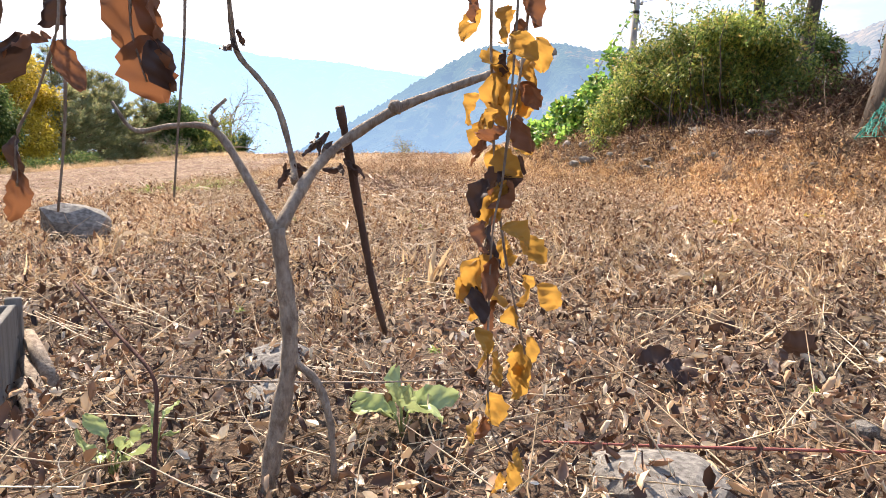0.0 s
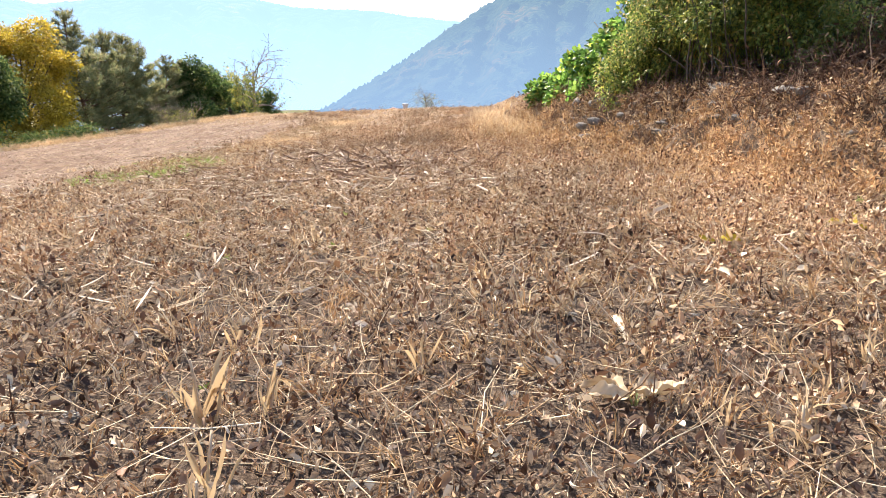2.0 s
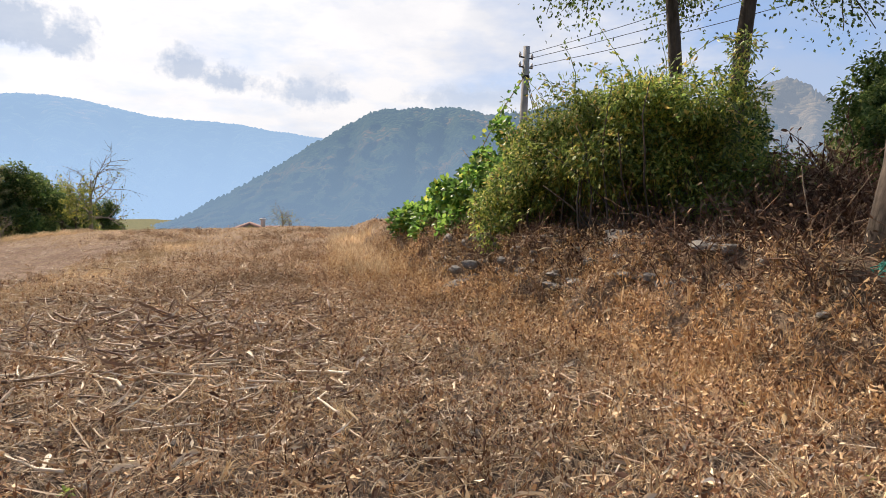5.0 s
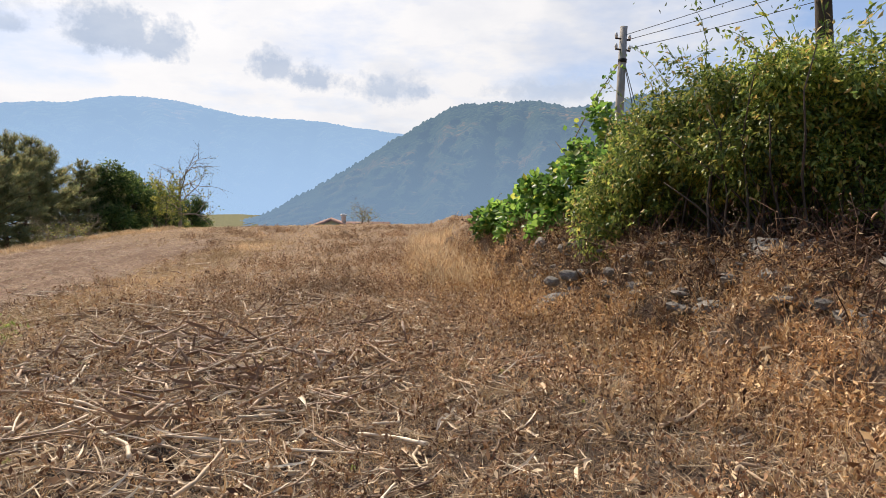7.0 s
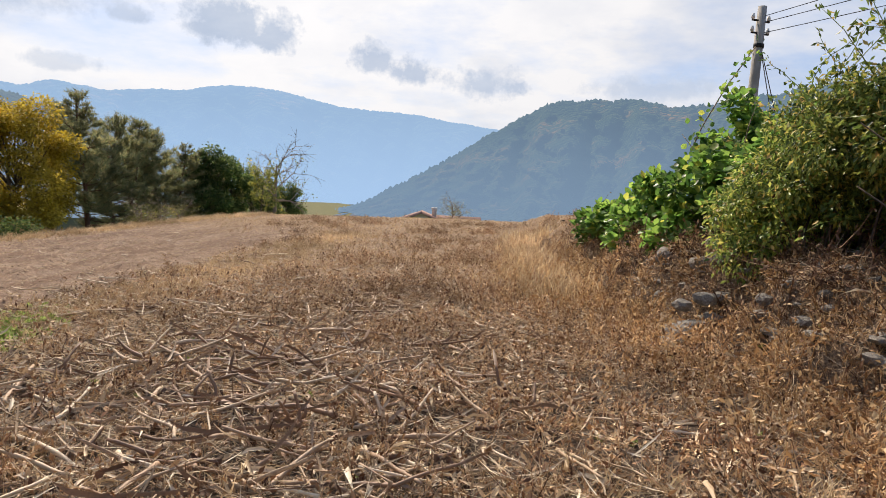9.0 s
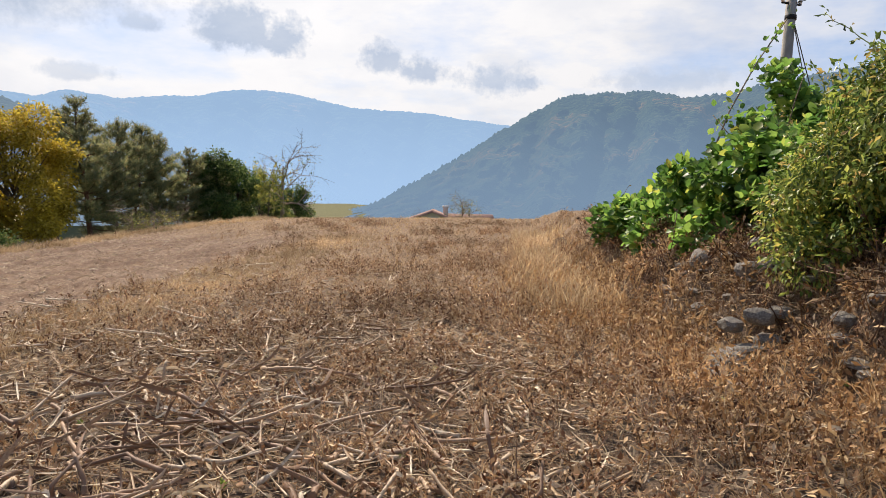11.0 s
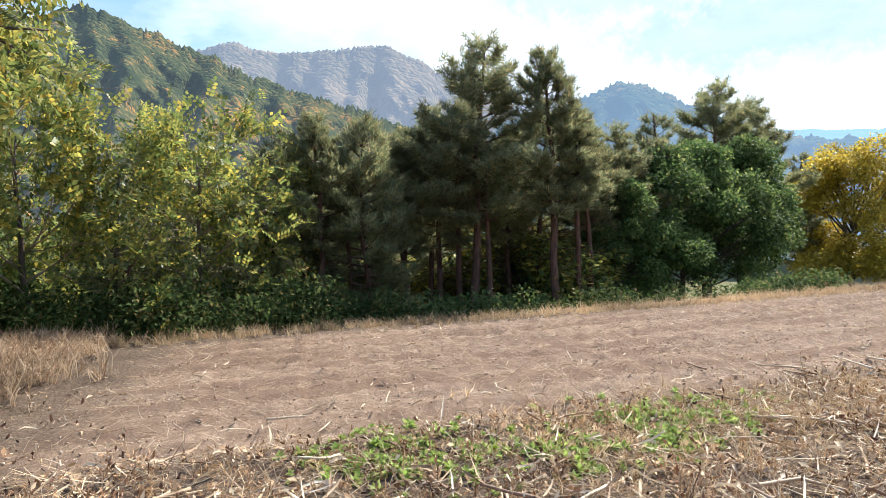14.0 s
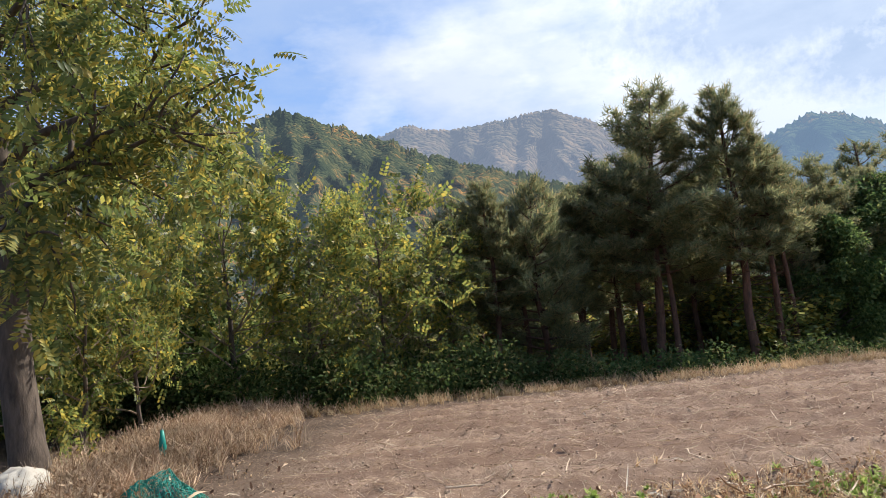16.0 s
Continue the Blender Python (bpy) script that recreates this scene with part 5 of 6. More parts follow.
def stalk(seed, kink=0.0, thick=1.0):
    """A corn stalk one long, with swollen nodes, splayed root end and torn sheath."""
    r = np.random.default_rng(seed)
    line = bend((0, 0, 0.01), (1, 0, 0), 1.0, 10, 0.05, r)
    if kink:
        k = r.integers(3, 7)
        ang = kink * r.choice([-1, 1])
        d = line[k:] - line[k]
        line[k:] = line[k] + np.stack([d[:, 0] * math.cos(ang) - d[:, 1] * math.sin(ang), d[:, 0] * math.sin(ang) + d[:, 1] * math.cos(ang), d[:, 2]], 1)
    line[:, 2] = np.abs(line[:, 2]) * 0.5
    rad = np.linspace(0.0165, 0.009, 11) * (1 + 0.28 * (np.arange(11) % 3 == 0)) * r.uniform(0.85, 1.15) * thick
    pieces = [tube(line, rad, 7)]
    for k in r.choice(np.arange(2, 10), 2, replace=False):
        w = line[k] - line[k - 1] + r.normal(0, 0.03, 3)
        pieces.append(spread(curled_leaf(0.10, r.normal(0, 0.8), 0.5, r.normal(0, 1.2)), aligned(w[None], r.uniform(0, 6, 1), np.array([r.uniform(0.2, 0.45)])), line[k][None]))
    return join(*pieces)


STALKS = [stalk(400 + k, (0, 0, 0.5, 0, 1.0, 0.3, 0, 0.8)[k]) for k in range(8)]


def stalk_weight(x, y):
    return in_field(x, y) * np.clip(np.exp(-((x + 0.9) / 2.4) ** 2) * smooth_step(7.0, 9.8, y) * (1 - smooth_step(14.5, 18, y)) * (1 - 0.8 * ploughed(x, y)) + 0.035 * smooth_step(6, 8, y) * (y < 22), 0, 1)


places = scatter_places(rng, 4300, -6, 4, 4.5, 22, stalk_weight)
order = np.argsort(np.hypot(places[:, 0] + 0.9, places[:, 1] - 12.2))
single, rest = places[order[:280]], places[order[280:]]
CHUNKS = [stalk(430 + k, (0, 0.4, 0, 0.9, 0, 0.6)[k], 1.3) for k in range(6)]
stuff("corn_stalks", lay(rng, CHUNKS, rest, 0.10, (0.15, 0.62), 0.06, 1.1), M_STALK, "broken pale corn stalks lying crisscross", "corn stalks", True)
SKINS = [fill("corn_stalk", *s, M_STALK_ONE, True) for s in STALKS]
for k, p in enumerate(single):
    ob = new("corn_stalk", SKINS[k % 8])
    s = 0.16 + 0.60 * rng.uniform() ** 1.4
    w = rng.uniform(0.6, 1.15)
    ob.matrix_basis = pose(p[0], p[1], p[2] + rng.uniform(0.01, 0.06), rng.normal(0, 14) + 180 * int(rng.integers(2)), rng.normal(0, 5), rng.normal(0, 55) + 180 * int(rng.integers(2))) @ Matrix.Diagonal((s, w, w, 1))
    tagged(ob, "broken dry corn stalk lying on the field", "corn stalk", "fallen corn stalks")
# split pale slivers of stalk and husk between them
SLIVERS = [curled_leaf(w, c, 0.7, t) for w, c, t in ((0.07, 0.5, 0.4), (0.05, -0.6, -0.8), (0.09, 0.9, 1.2), (0.06, 0.2, 0.0), (0.16, -1.2, 1.5))]
places = scatter_places(rng, 20000, -6.0, 4.5, 4.5, 22.0, lambda x, y: np.clip(stalk_weight(x, y) * 1.1 + (0.14 + 0.22 * smooth_step(9, 6, y)) * in_field(x, y) * (1 - ploughed(x, y)), 0, 1))
stuff("stalk_slivers", lay(rng, SLIVERS, places, 0.22, (0.08, 0.34), 0.06), M_SLIVER, "split pale slivers of corn stalk and husk", "straw")
places = scatter_places(rng, 5200, -12.3, -3.5, 7.8, 30.0, lambda x, y: ploughed(x, y) * (0.25 + 0.75 * smooth_step(-0.2, 0.5, wobble(x, y, 2.2, 31))))
stuff("stalk_slivers", lay(rng, SLIVERS, places, 0.15, (0.06, 0.24), 0.02), M_SLIVER, "pale slivers of stalk strewn on the ploughed soil", "straw")
# stubble still standing, and stalks propped in small tents
for k, (x, y, lean, turn, size) in enumerate(((-0.44, 11.29, 5, 0, 0.30), (-0.40, 11.33, -3, 40, 0.27), (-1.30, 11.66, 24, 0, 0.28), (-1.10, 11.66, -22, 10, 0.28), (-0.10, 11.41, 28, 0, 0.26),
                                             (0.14, 11.41, -16, 10, 0.26), (1.0, 11.9, 40, 20, 0.30), (-0.56, 13.36, 32, 0, 0.22), (-0.40, 13.36, -28, 5, 0.20), (-0.48, 13.45, 5, 90, 0.18),
                                             (-2.4, 11.9, 3, 0, 0.34), (0.85, 12.2, 0, 0, 0.30), (-0.9, 10.1, 4, 0, 0.2), (-1.8, 13.5, 6, 0, 0.24), (0.3, 10.4, 12, 90, 0.22))):
    ob = new("corn_stubble", SKINS[k % 4])
    ob.matrix_basis = pose(x, y, float(full_height(x, y)) - 0.03, 0, -90 + lean, turn) @ Matrix.Diagonal((size, 0.9, 0.9, 1))
    tagged(ob, "short dry corn stub still standing in the soil", "corn stalk", "standing corn stubble")

# dead brush over the bank


def brush_piece(seed):
    r = np.random.default_rng(seed)
    out = []
    for k in range(9):
        w = np.array([r.normal(0, 1), r.normal(0, 1), r.uniform(0.1, 1.0)])
        line = bend(r.normal(0, 0.12, 3) * np.array([1, 1, 0.2]), w, r.uniform(0.5, 1.0), 3, 0.35, r, 0.15)
        out.append(open_tube(line, [0.011, 0.009, 0.007, 0.004]))
        for _ in range(3):
            p = line[r.integers(1, 4)]
            out.append(spread(curled_leaf(0.5, 1.5, 0.7, 0.5), aligned(r.normal(0, 1, (1, 3)), r.uniform(0, 6, 1), r.uniform(0.06, 0.14, 1)), p[None]))
    return join(*out)


def bank_weight(x, y):
    d = x - np.interp(y, FOOT_Y, FOOT_X)
    return smooth_step(0.3, 1.0, d) * (1 - smooth_step(2.6, 4.2, d)) * smooth_step(6.2, 8.2, y) * (1 - smooth_step(21, 24, y))


fy = rng.uniform(7.5, 22, 2600)
fx = np.interp(fy, FOOT_Y, FOOT_X) + rng.normal(0.15, 0.65, 2600)
foot = np.stack([fx, fy, full_height(fx, fy)], 1)
stuff("foot_weeds", lay(rng, WEEDS, foot[::2], 0.3, (0.14, 0.34)), M_ORANGE_WEED, "orange-brown dry weeds along the foot of the bank", "weeds")
stuff("foot_grass", lay(rng, TALLTUFT, foot[1::6], 0.3, (0.15, 0.36)), M_ORANGE_WEED, "straw-coloured dry grass along the foot of the bank", "grass")
BRUSH = [brush_piece(500 + k) for k in range(5)]
places = scatter_places(rng, 3000, 1.5, 9.0, 5.5, 24.0, bank_weight)
stuff("dead_brush", lay(rng, BRUSH, places, 0.4, (0.25, 0.75)), M_BRUSH, "tangled dead brown brush over the bank", "brush")
heap = rng.normal(0, 1, (420, 2)) * np.array([0.9, 0.7]) + np.array([6.9, 11.9])
mound = 0.75 * np.exp(-(((heap[:, 0] - 6.9) / 1.1) ** 2 + ((heap[:, 1] - 11.9) / 0.9) ** 2)) * rng.uniform(0.2, 1, 420)
stuff("brush_heap", lay(rng, BRUSH, np.stack([heap[:, 0], heap[:, 1], height(heap[:, 0], heap[:, 1]) + mound], 1), 0.6, (0.35, 0.9)), M_BRUSH, "heap of tangled dead reddish-brown brush on the bank", "brush")
places = scatter_places(rng, 9000, 1.5, 9.0, 5.5, 24.0, lambda x, y: (x > np.interp(y, FOOT_Y, FOOT_X)) * bank_weight(x - 0.2, y))
stuff("leaf_litter", lay(rng, LEAVES, places, 0.7, (0.04, 0.11), 0.06), M_BRUSH, "dark dry leaves on the bank", "leaf litter")

# ---- stones ----


def stone_mesh(seed, flat=0.7, detail=2):
    bm = bmesh.new()
    bmesh.ops.create_icosphere(bm, subdivisions=detail, radius=1.0)
    off = Vector((seed * 3.7, seed * 1.3, seed * 0.7))
    for v in bm.verts:
        co = v.co.normalized()
        cut = max(abs(co.x), abs(co.y), abs(co.z))
        v.co = co * (0.6 + 0.4 / cut * 0.75) * (1 + 0.28 * noise.noise(co * 1.3 + off) + 0.10 * noise.noise(co * 4 + off))
        v.co.z *= flat
    me = bpy.data.meshes.new("stone")
    bm.to_mesh(me)
    bm.free()
    me.materials.append(M_STONE)
    return me


STONES = [stone_mesh(k, (0.75, 0.55, 0.85, 0.4, 0.65)[k]) for k in range(5)]


def place_stone(x, y, z, size, kind, turn, label="grey weathered stone lying on the bank"):
    ob = new("stone", STONES[kind])
    ob.matrix_basis = pose(x, y, z, turn % 17 - 8, turn % 23 - 11, turn) @ Matrix.Diagonal((size, size * 0.8, size * 0.75, 1))
    return tagged(ob, label, "stone", "stones of the bank")


r = np.random.default_rng(600)
for x, y, z, size, kind in ((4.86, 10.8, 0.45, 0.24, 3), (4.95, 12.2, 0.98, 0.30, 1), (5.0, 13.6, 1.10, 0.34, 0), (4.0, 15.1, 0.80, 0.24, 2), (2.72, 14.55, 0.22, 0.26, 2), (2.85, 14.75, 0.42, 0.22, 0),
                            (2.55, 14.3, 0.10, 0.17, 4), (4.2, 16.1, 0.86, 0.28, 4), (5.2, 13.5, 0.75, 0.26, 1), (5.5, 12.9, 1.1, 0.30, 3), (5.3, 11.3, 0.55, 0.28, 3), (4.7, 10.0, 0.30, 0.17, 1),
                            (5.9, 12.2, 1.25, 0.26, 2), (3.2, 15.6, 0.62, 0.20, 0), (3.5, 16.4, 0.75, 0.18, 2), (3.0, 16.9, 0.6, 0.16, 4), (2.42, 14.2, 0.12, 0.14, 0), (4.4, 14.4, 0.9, 0.22, 4)):
    h = float(height(x, y))
    place_stone(x, y, h + size * 0.12, size, kind, r.uniform(0, 360))
for k in range(85):
    y = 17.6 - 7.4 * r.uniform(0, 1) ** 1.1
    d = r.uniform(0.55, 1.5)
    x = np.interp(y, FOOT_Y, FOOT_X) + d
    size = r.uniform(0.06, 0.17) * (1.3 if k % 5 == 0 else 0.85)
    place_stone(x, y, float(height(x, y)) + size * r.uniform(-0.1, 0.35), size, k % 5, r.uniform(0, 360), "angular grey stone in the rubble of the bank")
for k, (dx, z, size) in enumerate(((0.0, 0.10, 0.19), (0.26, 0.12, 0.17), (-0.2, 0.08, 0.14), (0.12, 0.32, 0.18), (0.38, 0.36, 0.16), (0.30, 0.58, 0.15), (0.55, 0.6, 0.16), (0.05, 0.5, 0.12), (0.62, 0.25, 0.18))):
    place_stone(2.72 + dx, 14.42 + 0.5 * dx + 0.05 * k, z, size, k % 5, k * 67, "pale grey block stacked at the foot of the bank")
for k in range(28):
    y = r.uniform(8.5, 19)
    x = np.interp(y, FOOT_Y, FOOT_X) + r.uniform(0.4, 1.8)
    size = r.uniform(0.05, 0.14)
    place_stone(x, y, float(height(x, y)) + size * 0.2, size, k % 5, r.uniform(0, 360))
place_stone(-2.85, 5.35, 0.08, 0.30, 0, 20, "pale grey boulder lying in the field")
place_stone(0.54, 1.46, 0.03, 0.17, 3, 15, "flat grey slab lying in the leaf litter")
place_stone(1.28, 1.66, 0.0, 0.12, 4, 70, "rough pale stone lying in the leaf litter")
place_stone(1.42, 1.75, 0.0, 0.09, 1, 170, "rough pale stone lying in the leaf litter")
place_stone(-0.52, 2.25, 0.02, 0.13, 1, 50, "pale stone half buried in leaves")
place_stone(-0.45, 1.98, 0.0, 0.11, 3, 120, "pale stone half buried in leaves")
for k in range(60):
    x, y = r.uniform(-3, 4), r.uniform(1.6, 13)
    place_stone(x, y, float(full_height(x, y)) + 0.004, r.uniform(0.015, 0.045), k % 5, r.uniform(0, 360), "small stone among the field litter")

# ---- the sapling with its rod, vines and withered leaves ----
sapling = thing("sapling", "grey leafless sapling forking above the litter", "sapling")


def limb(name, pts, r0, r1, parent, mat=None, sides=9):
    pts = np.array(pts, float)
    fine = np.stack([np.interp(np.linspace(0, len(pts) - 1, len(pts) * 4), np.arange(len(pts)), pts[:, k]) for k in range(3)], 1)
    ker = np.array([1, 2, 3, 2, 1]) / 9
    inner = np.stack([np.convolve(np.pad(fine[:, k], 2, "edge"), ker, "valid") for k in range(3)], 1)
    inner[0], inner[-1] = fine[0], fine[-1]
    rad = np.linspace(r0, r1, len(inner)) * (1 + 0.10 * np.sin(np.arange(len(inner)) * 1.9) + 0.07 * np.sin(np.arange(len(inner)) * 0.7 + r0 * 900))
    return part(name, tube(inner, rad, sides), mat or M_TWIG, parent, smooth=True)


limb("trunk", [(-0.335, 1.42, -0.12), (-0.326, 1.42, -0.03), (-0.297, 1.42, 0.146), (-0.266, 1.42, 0.296), (-0.269, 1.42, 0.393), (-0.282, 1.42, 0.499), (-0.292, 1.42, 0.574)], 0.022, 0.015, sapling)
limb("branch", [(-0.292, 1.42, 0.565), (-0.368, 1.45, 0.69), (-0.434, 1.48, 0.78), (-0.536, 1.5, 0.776), (-0.614, 1.5, 0.755), (-0.655, 1.5, 0.822)], 0.010, 0.0035, sapling)
limb("twig", [(-0.430, 1.48, 0.775), (-0.445, 1.48, 0.80), (-0.409, 1.48, 0.832)], 0.007, 0.003, sapling)
limb("branch", [(-0.292, 1.42, 0.565), (-0.252, 1.5, 0.668), (-0.215, 1.58, 0.73), (-0.07, 1.6, 0.831), (0.093, 1.65, 0.895), (0.2, 1.65, 0.935), (0.29, 1.67, 0.97)], 0.0135, 0.008, sapling)
limb("branch", [(-0.285, 1.55, 0.66), (-0.298, 1.6, 0.70), (-0.329, 1.6, 0.824), (-0.372, 1.6, 0.885), (-0.427, 1.6, 0.938), (-0.422, 1.55, 1.041), (-0.41, 1.5, 1.15)], 0.008, 0.005, sapling)
limb("branch", [(-0.266, 1.42, 0.30), (-0.213, 1.42, 0.261), (-0.183, 1.42, 0.175), (-0.175, 1.42, 0.03)], 0.010, 0.007, sapling)
for p in ((-0.07, 1.6, 0.831), (-0.27, 1.42, 0.39), (-0.215, 1.58, 0.73)):
    part("knot", tube([(p[0] - 0.012, p[1], p[2] - 0.008), p, (p[0] + 0.012, p[1], p[2] + 0.008)], [0.010, 0.019, 0.010], 8), M_TWIG, sapling, smooth=True)
rod = thing("dead_branch", "dark dead branch hanging caught in the sapling", "branch")
limb("shaft", [(-0.193, 1.59, 0.829), (-0.177, 1.62, 0.728), (-0.151, 1.66, 0.556), (-0.126, 1.69, 0.40), (-0.097, 1.72, 0.278)], 0.011, 0.008, rod, bark("dark_stake", (0.05, 0.03, 0.022), (0.15, 0.085, 0.06), 30.0))
twig = thing("dead_weed", "thin reddish dead weed stalk bent over", "weed")
limb("stem", [(-0.841, 1.65, 0.402), (-0.701, 1.55, 0.315), (-0.558, 1.45, 0.247), (-0.559, 1.43, 0.134), (-0.56, 1.4, -0.03)], 0.003, 0.006, twig, bark("red_stem", (0.06, 0.025, 0.02), (0.17, 0.08, 0.055), 30.0), 6)
limb("runner", [(-0.558, 1.45, 0.247), (-0.4, 1.5, 0.22), (-0.1, 1.6, 0.19), (0.1, 1.7, 0.17)], 0.003, 0.002, twig, M_TWIG, 5)


def broad_leaf(seed, width=0.75):
    """A withered leaf of a 5 x 7 grid, one long along x, with wavy torn edges, rib and thickness of a leaf."""
    r = np.random.default_rng(seed)
    ny, nx = 7, 9
    v, f = [], []
    curl, twist, fold = r.normal(0, 1.1), r.normal(0, 0.9), r.uniform(0.4, 1.15)
    for i in range(nx):
        s = i / (nx - 1)
        w = width * (math.sin(math.pi * min(1, s * 0.92 + 0.06)) ** 0.7) * 0.5
        for j in range(ny):
            u = (j / (ny - 1)) * 2 - 1
            edge = 1 + 0.14 * math.sin(s * 23 + seed + (3 if u > 0 else 0)) * abs(u)
            y = u * w * edge
            z = abs(u) * w * math.sin(fold) + 0.06 * math.sin(s * 9 + u * 3 + seed) + 0.045 * math.sin(s * 17 - u * 6 + 2 * seed) + 0.5 * curl * (s - 0.3) ** 2
            t = twist * s
            v.append((s + 0.03 * abs(u), y * math.cos(t) - z * math.sin(t), y * math.sin(t) + z * math.cos(t)))
    for i in range(nx - 1):
        for j in range(ny - 1):
            a = i * ny + j
            f += [(a, a + 1, a + ny + 1), (a, a + ny + 1, a + ny)]
    return np.array(v), np.array(f)


def hang(parent, p, way, size, seed, mat, width=0.75):
    m = aligned(np.array([way], float), np.array([1.57 + 0.6 * math.sin(seed * 1.7)]), np.array([size]))
    part("leaf", spread(broad_leaf(seed, width), m, np.array([p])), mat, parent, smooth=True)


def hanging_vine(label, pts, radius, leaves, seed, sizes, mats, jitter=0.012):
    """A thin hanging stem with withered leaves along it."""
    v = thing("hanging_vine", label, "vine", "withered hanging vines")
    limb("stem", pts, radius, radius * 0.7, v, M_TWIG, 5)
    pts = np.array(pts)
    r = np.random.default_rng(seed)
    for k in range(leaves):
        u = (k + r.uniform(0, 0.9)) / leaves * (len(pts) - 1)
        p = np.array([np.interp(u, np.arange(len(pts)), pts[:, q]) for q in range(3)]) + r.normal(0, jitter, 3)
        hang(v, p, (r.normal(0, 0.45), r.normal(0, 0.4), -1.0 + r.normal(0, 0.3)), r.uniform(*sizes), seed * 10 + k, mats[int(r.integers(len(mats)))], r.uniform(0.45, 0.8))
    return v


hanging_vine("withered vine with ochre and brown leaves", [(0.15, 0.95, 1.05), (0.146, 0.95, 0.909), (0.141, 0.95, 0.853), (0.13, 0.95, 0.768), (0.115, 0.95, 0.695), (0.1, 0.95, 0.605), (0.082, 0.95, 0.567)], 0.0022, 26, 3, (0.034, 0.056), (M_OCHRE_LEAF, M_OCHRE_LEAF, M_OCHRE_LEAF, M_RUST_LEAF, M_DARK_LEAF))
hanging_vine("withered vine with yellow leaves", [(0.099, 0.97, 1.05), (0.101, 0.97, 0.876), (0.107, 0.97, 0.79), (0.112, 0.97, 0.717), (0.132, 0.97, 0.588), (0.159, 0.97, 0.486), (0.169, 0.97, 0.437)], 0.0022, 32, 5, (0.036, 0.058), (M_OCHRE_LEAF, M_OCHRE_LEAF, M_OCHRE_LEAF, M_RUST_LEAF))
hanging_vine("withered vine with folded brown leaves", [(0.13, 0.92, 1.05), (0.13, 0.92, 0.883), (0.12, 0.92, 0.697), (0.107, 0.92, 0.647), (0.108, 0.92, 0.468), (0.115, 0.94, 0.36), (0.152, 0.98, 0.30)], 0.0018, 20, 8, (0.032, 0.052), (M_OCHRE_LEAF, M_OCHRE_LEAF, M_RUST_LEAF))
v = thing("hanging_vine", "thin vine with large rust-brown leaves", "vine", "withered hanging vines")
limb("stem", [(-0.25, 0.75, 1.0), (-0.262, 0.75, 0.90), (-0.265, 0.75, 0.85), (-0.25, 0.75, 0.80)], 0.0018, 0.0012, v, M_TWIG, 5)
for k, (p, way, s, w) in enumerate((((-0.262, 0.75, 0.892), (-0.15, 0, -1), 0.062, 0.9), ((-0.243, 0.755, 0.90), (0.12, 0, -1), 0.06, 0.6), ((-0.252, 0.75, 0.845), (0.15, 0.1, -1), 0.065, 0.85), ((-0.24, 0.74, 0.84), (0.3, 0, -1), 0.05, 0.6))):
    hang(v, p, way, s, 70 + k, M_RUST_LEAF if k != 3 else M_DARK_LEAF, w)
v = thing("hanging_vine", "thin vine with small rust leaves", "vine", "withered hanging vines")
limb("stem", [(-0.330, 0.75, 1.0), (-0.333, 0.75, 0.865), (-0.337, 0.75, 0.844), (-0.363, 0.75, 0.778), (-0.385, 0.75, 0.747), (-0.386, 0.75, 0.693)], 0.0018, 0.0015, v, M_TWIG, 5)
for k, (p, way, s, w) in enumerate((((-0.337, 0.75, 0.838), (0.35, 0, -1), 0.055, 0.45), ((-0.333, 0.75, 0.885), (-0.4, 0, -0.5), 0.04, 0.7), ((-0.345, 0.75, 0.842), (-1, 0, 0.05), 0.045, 0.5), ((-0.386, 0.75, 0.745), (0.0, 0, -1), 0.04, 0.4), ((-0.384, 0.75, 0.71), (-0.1, 0, -1), 0.055, 0.45), ((-0.375, 0.75, 0.845), (-0.5, 0, -1), 0.07, 0.5))):
    hang(v, p, way, s, 80 + k, M_RUST_LEAF if k % 2 == 0 else M_DARK_LEAF, w)
v = thing("hanging_vine", "dark withered leaf clump on a thin stem", "vine", "withered hanging vines")
limb("stem", [(-0.40, 0.70, 1.05), (-0.385, 0.70, 0.93), (-0.38, 0.70, 0.88)], 0.003, 0.002, v, M_TWIG, 5)
for k in range(4):
    hang(v, (-0.375 - 0.008 * k, 0.70, 0.91 - 0.012 * k), (-0.35, 0, -1), 0.085, 90 + k, M_DARK_LEAF, 0.55)
for pts in ([(-0.357, 0.8, 1.05), (-0.356, 0.8, 0.852), (-0.362, 0.8, 0.752), (-0.375, 0.8, 0.663)], [(-0.263, 0.9, 1.05), (-0.268, 0.9, 0.87), (-0.277, 0.9, 0.79), (-0.288, 0.9, 0.674)]):
    v = thing("hanging_vine", "bare thin hanging vine stem", "vine", "withered hanging vines")
    limb("stem", pts, 0.0022, 0.0014, v, M_TWIG, 5)
# withered clumps caught in the sapling
for p, n_, seed in (((-0.215, 1.57, 0.76), 7, 11), ((-0.30, 1.6, 0.69), 5, 12), ((-0.43, 1.59, 0.97), 4, 13), ((-0.19, 1.6, 0.71), 4, 14)):
    c = thing("withered_leaves", "black-brown withered leaf clump on the sapling", "leaves", "withered clumps")
    rr = np.random.default_rng(seed)
    for k in range(n_):
        hang(c, np.array(p) + rr.normal(0, 0.012, 3), (rr.normal(0, 0.8), rr.normal(0, 0.5), -0.7 + rr.normal(0, 0.5)), rr.uniform(0.03, 0.055), seed * 9 + k, M_DARK_LEAF, 0.32)

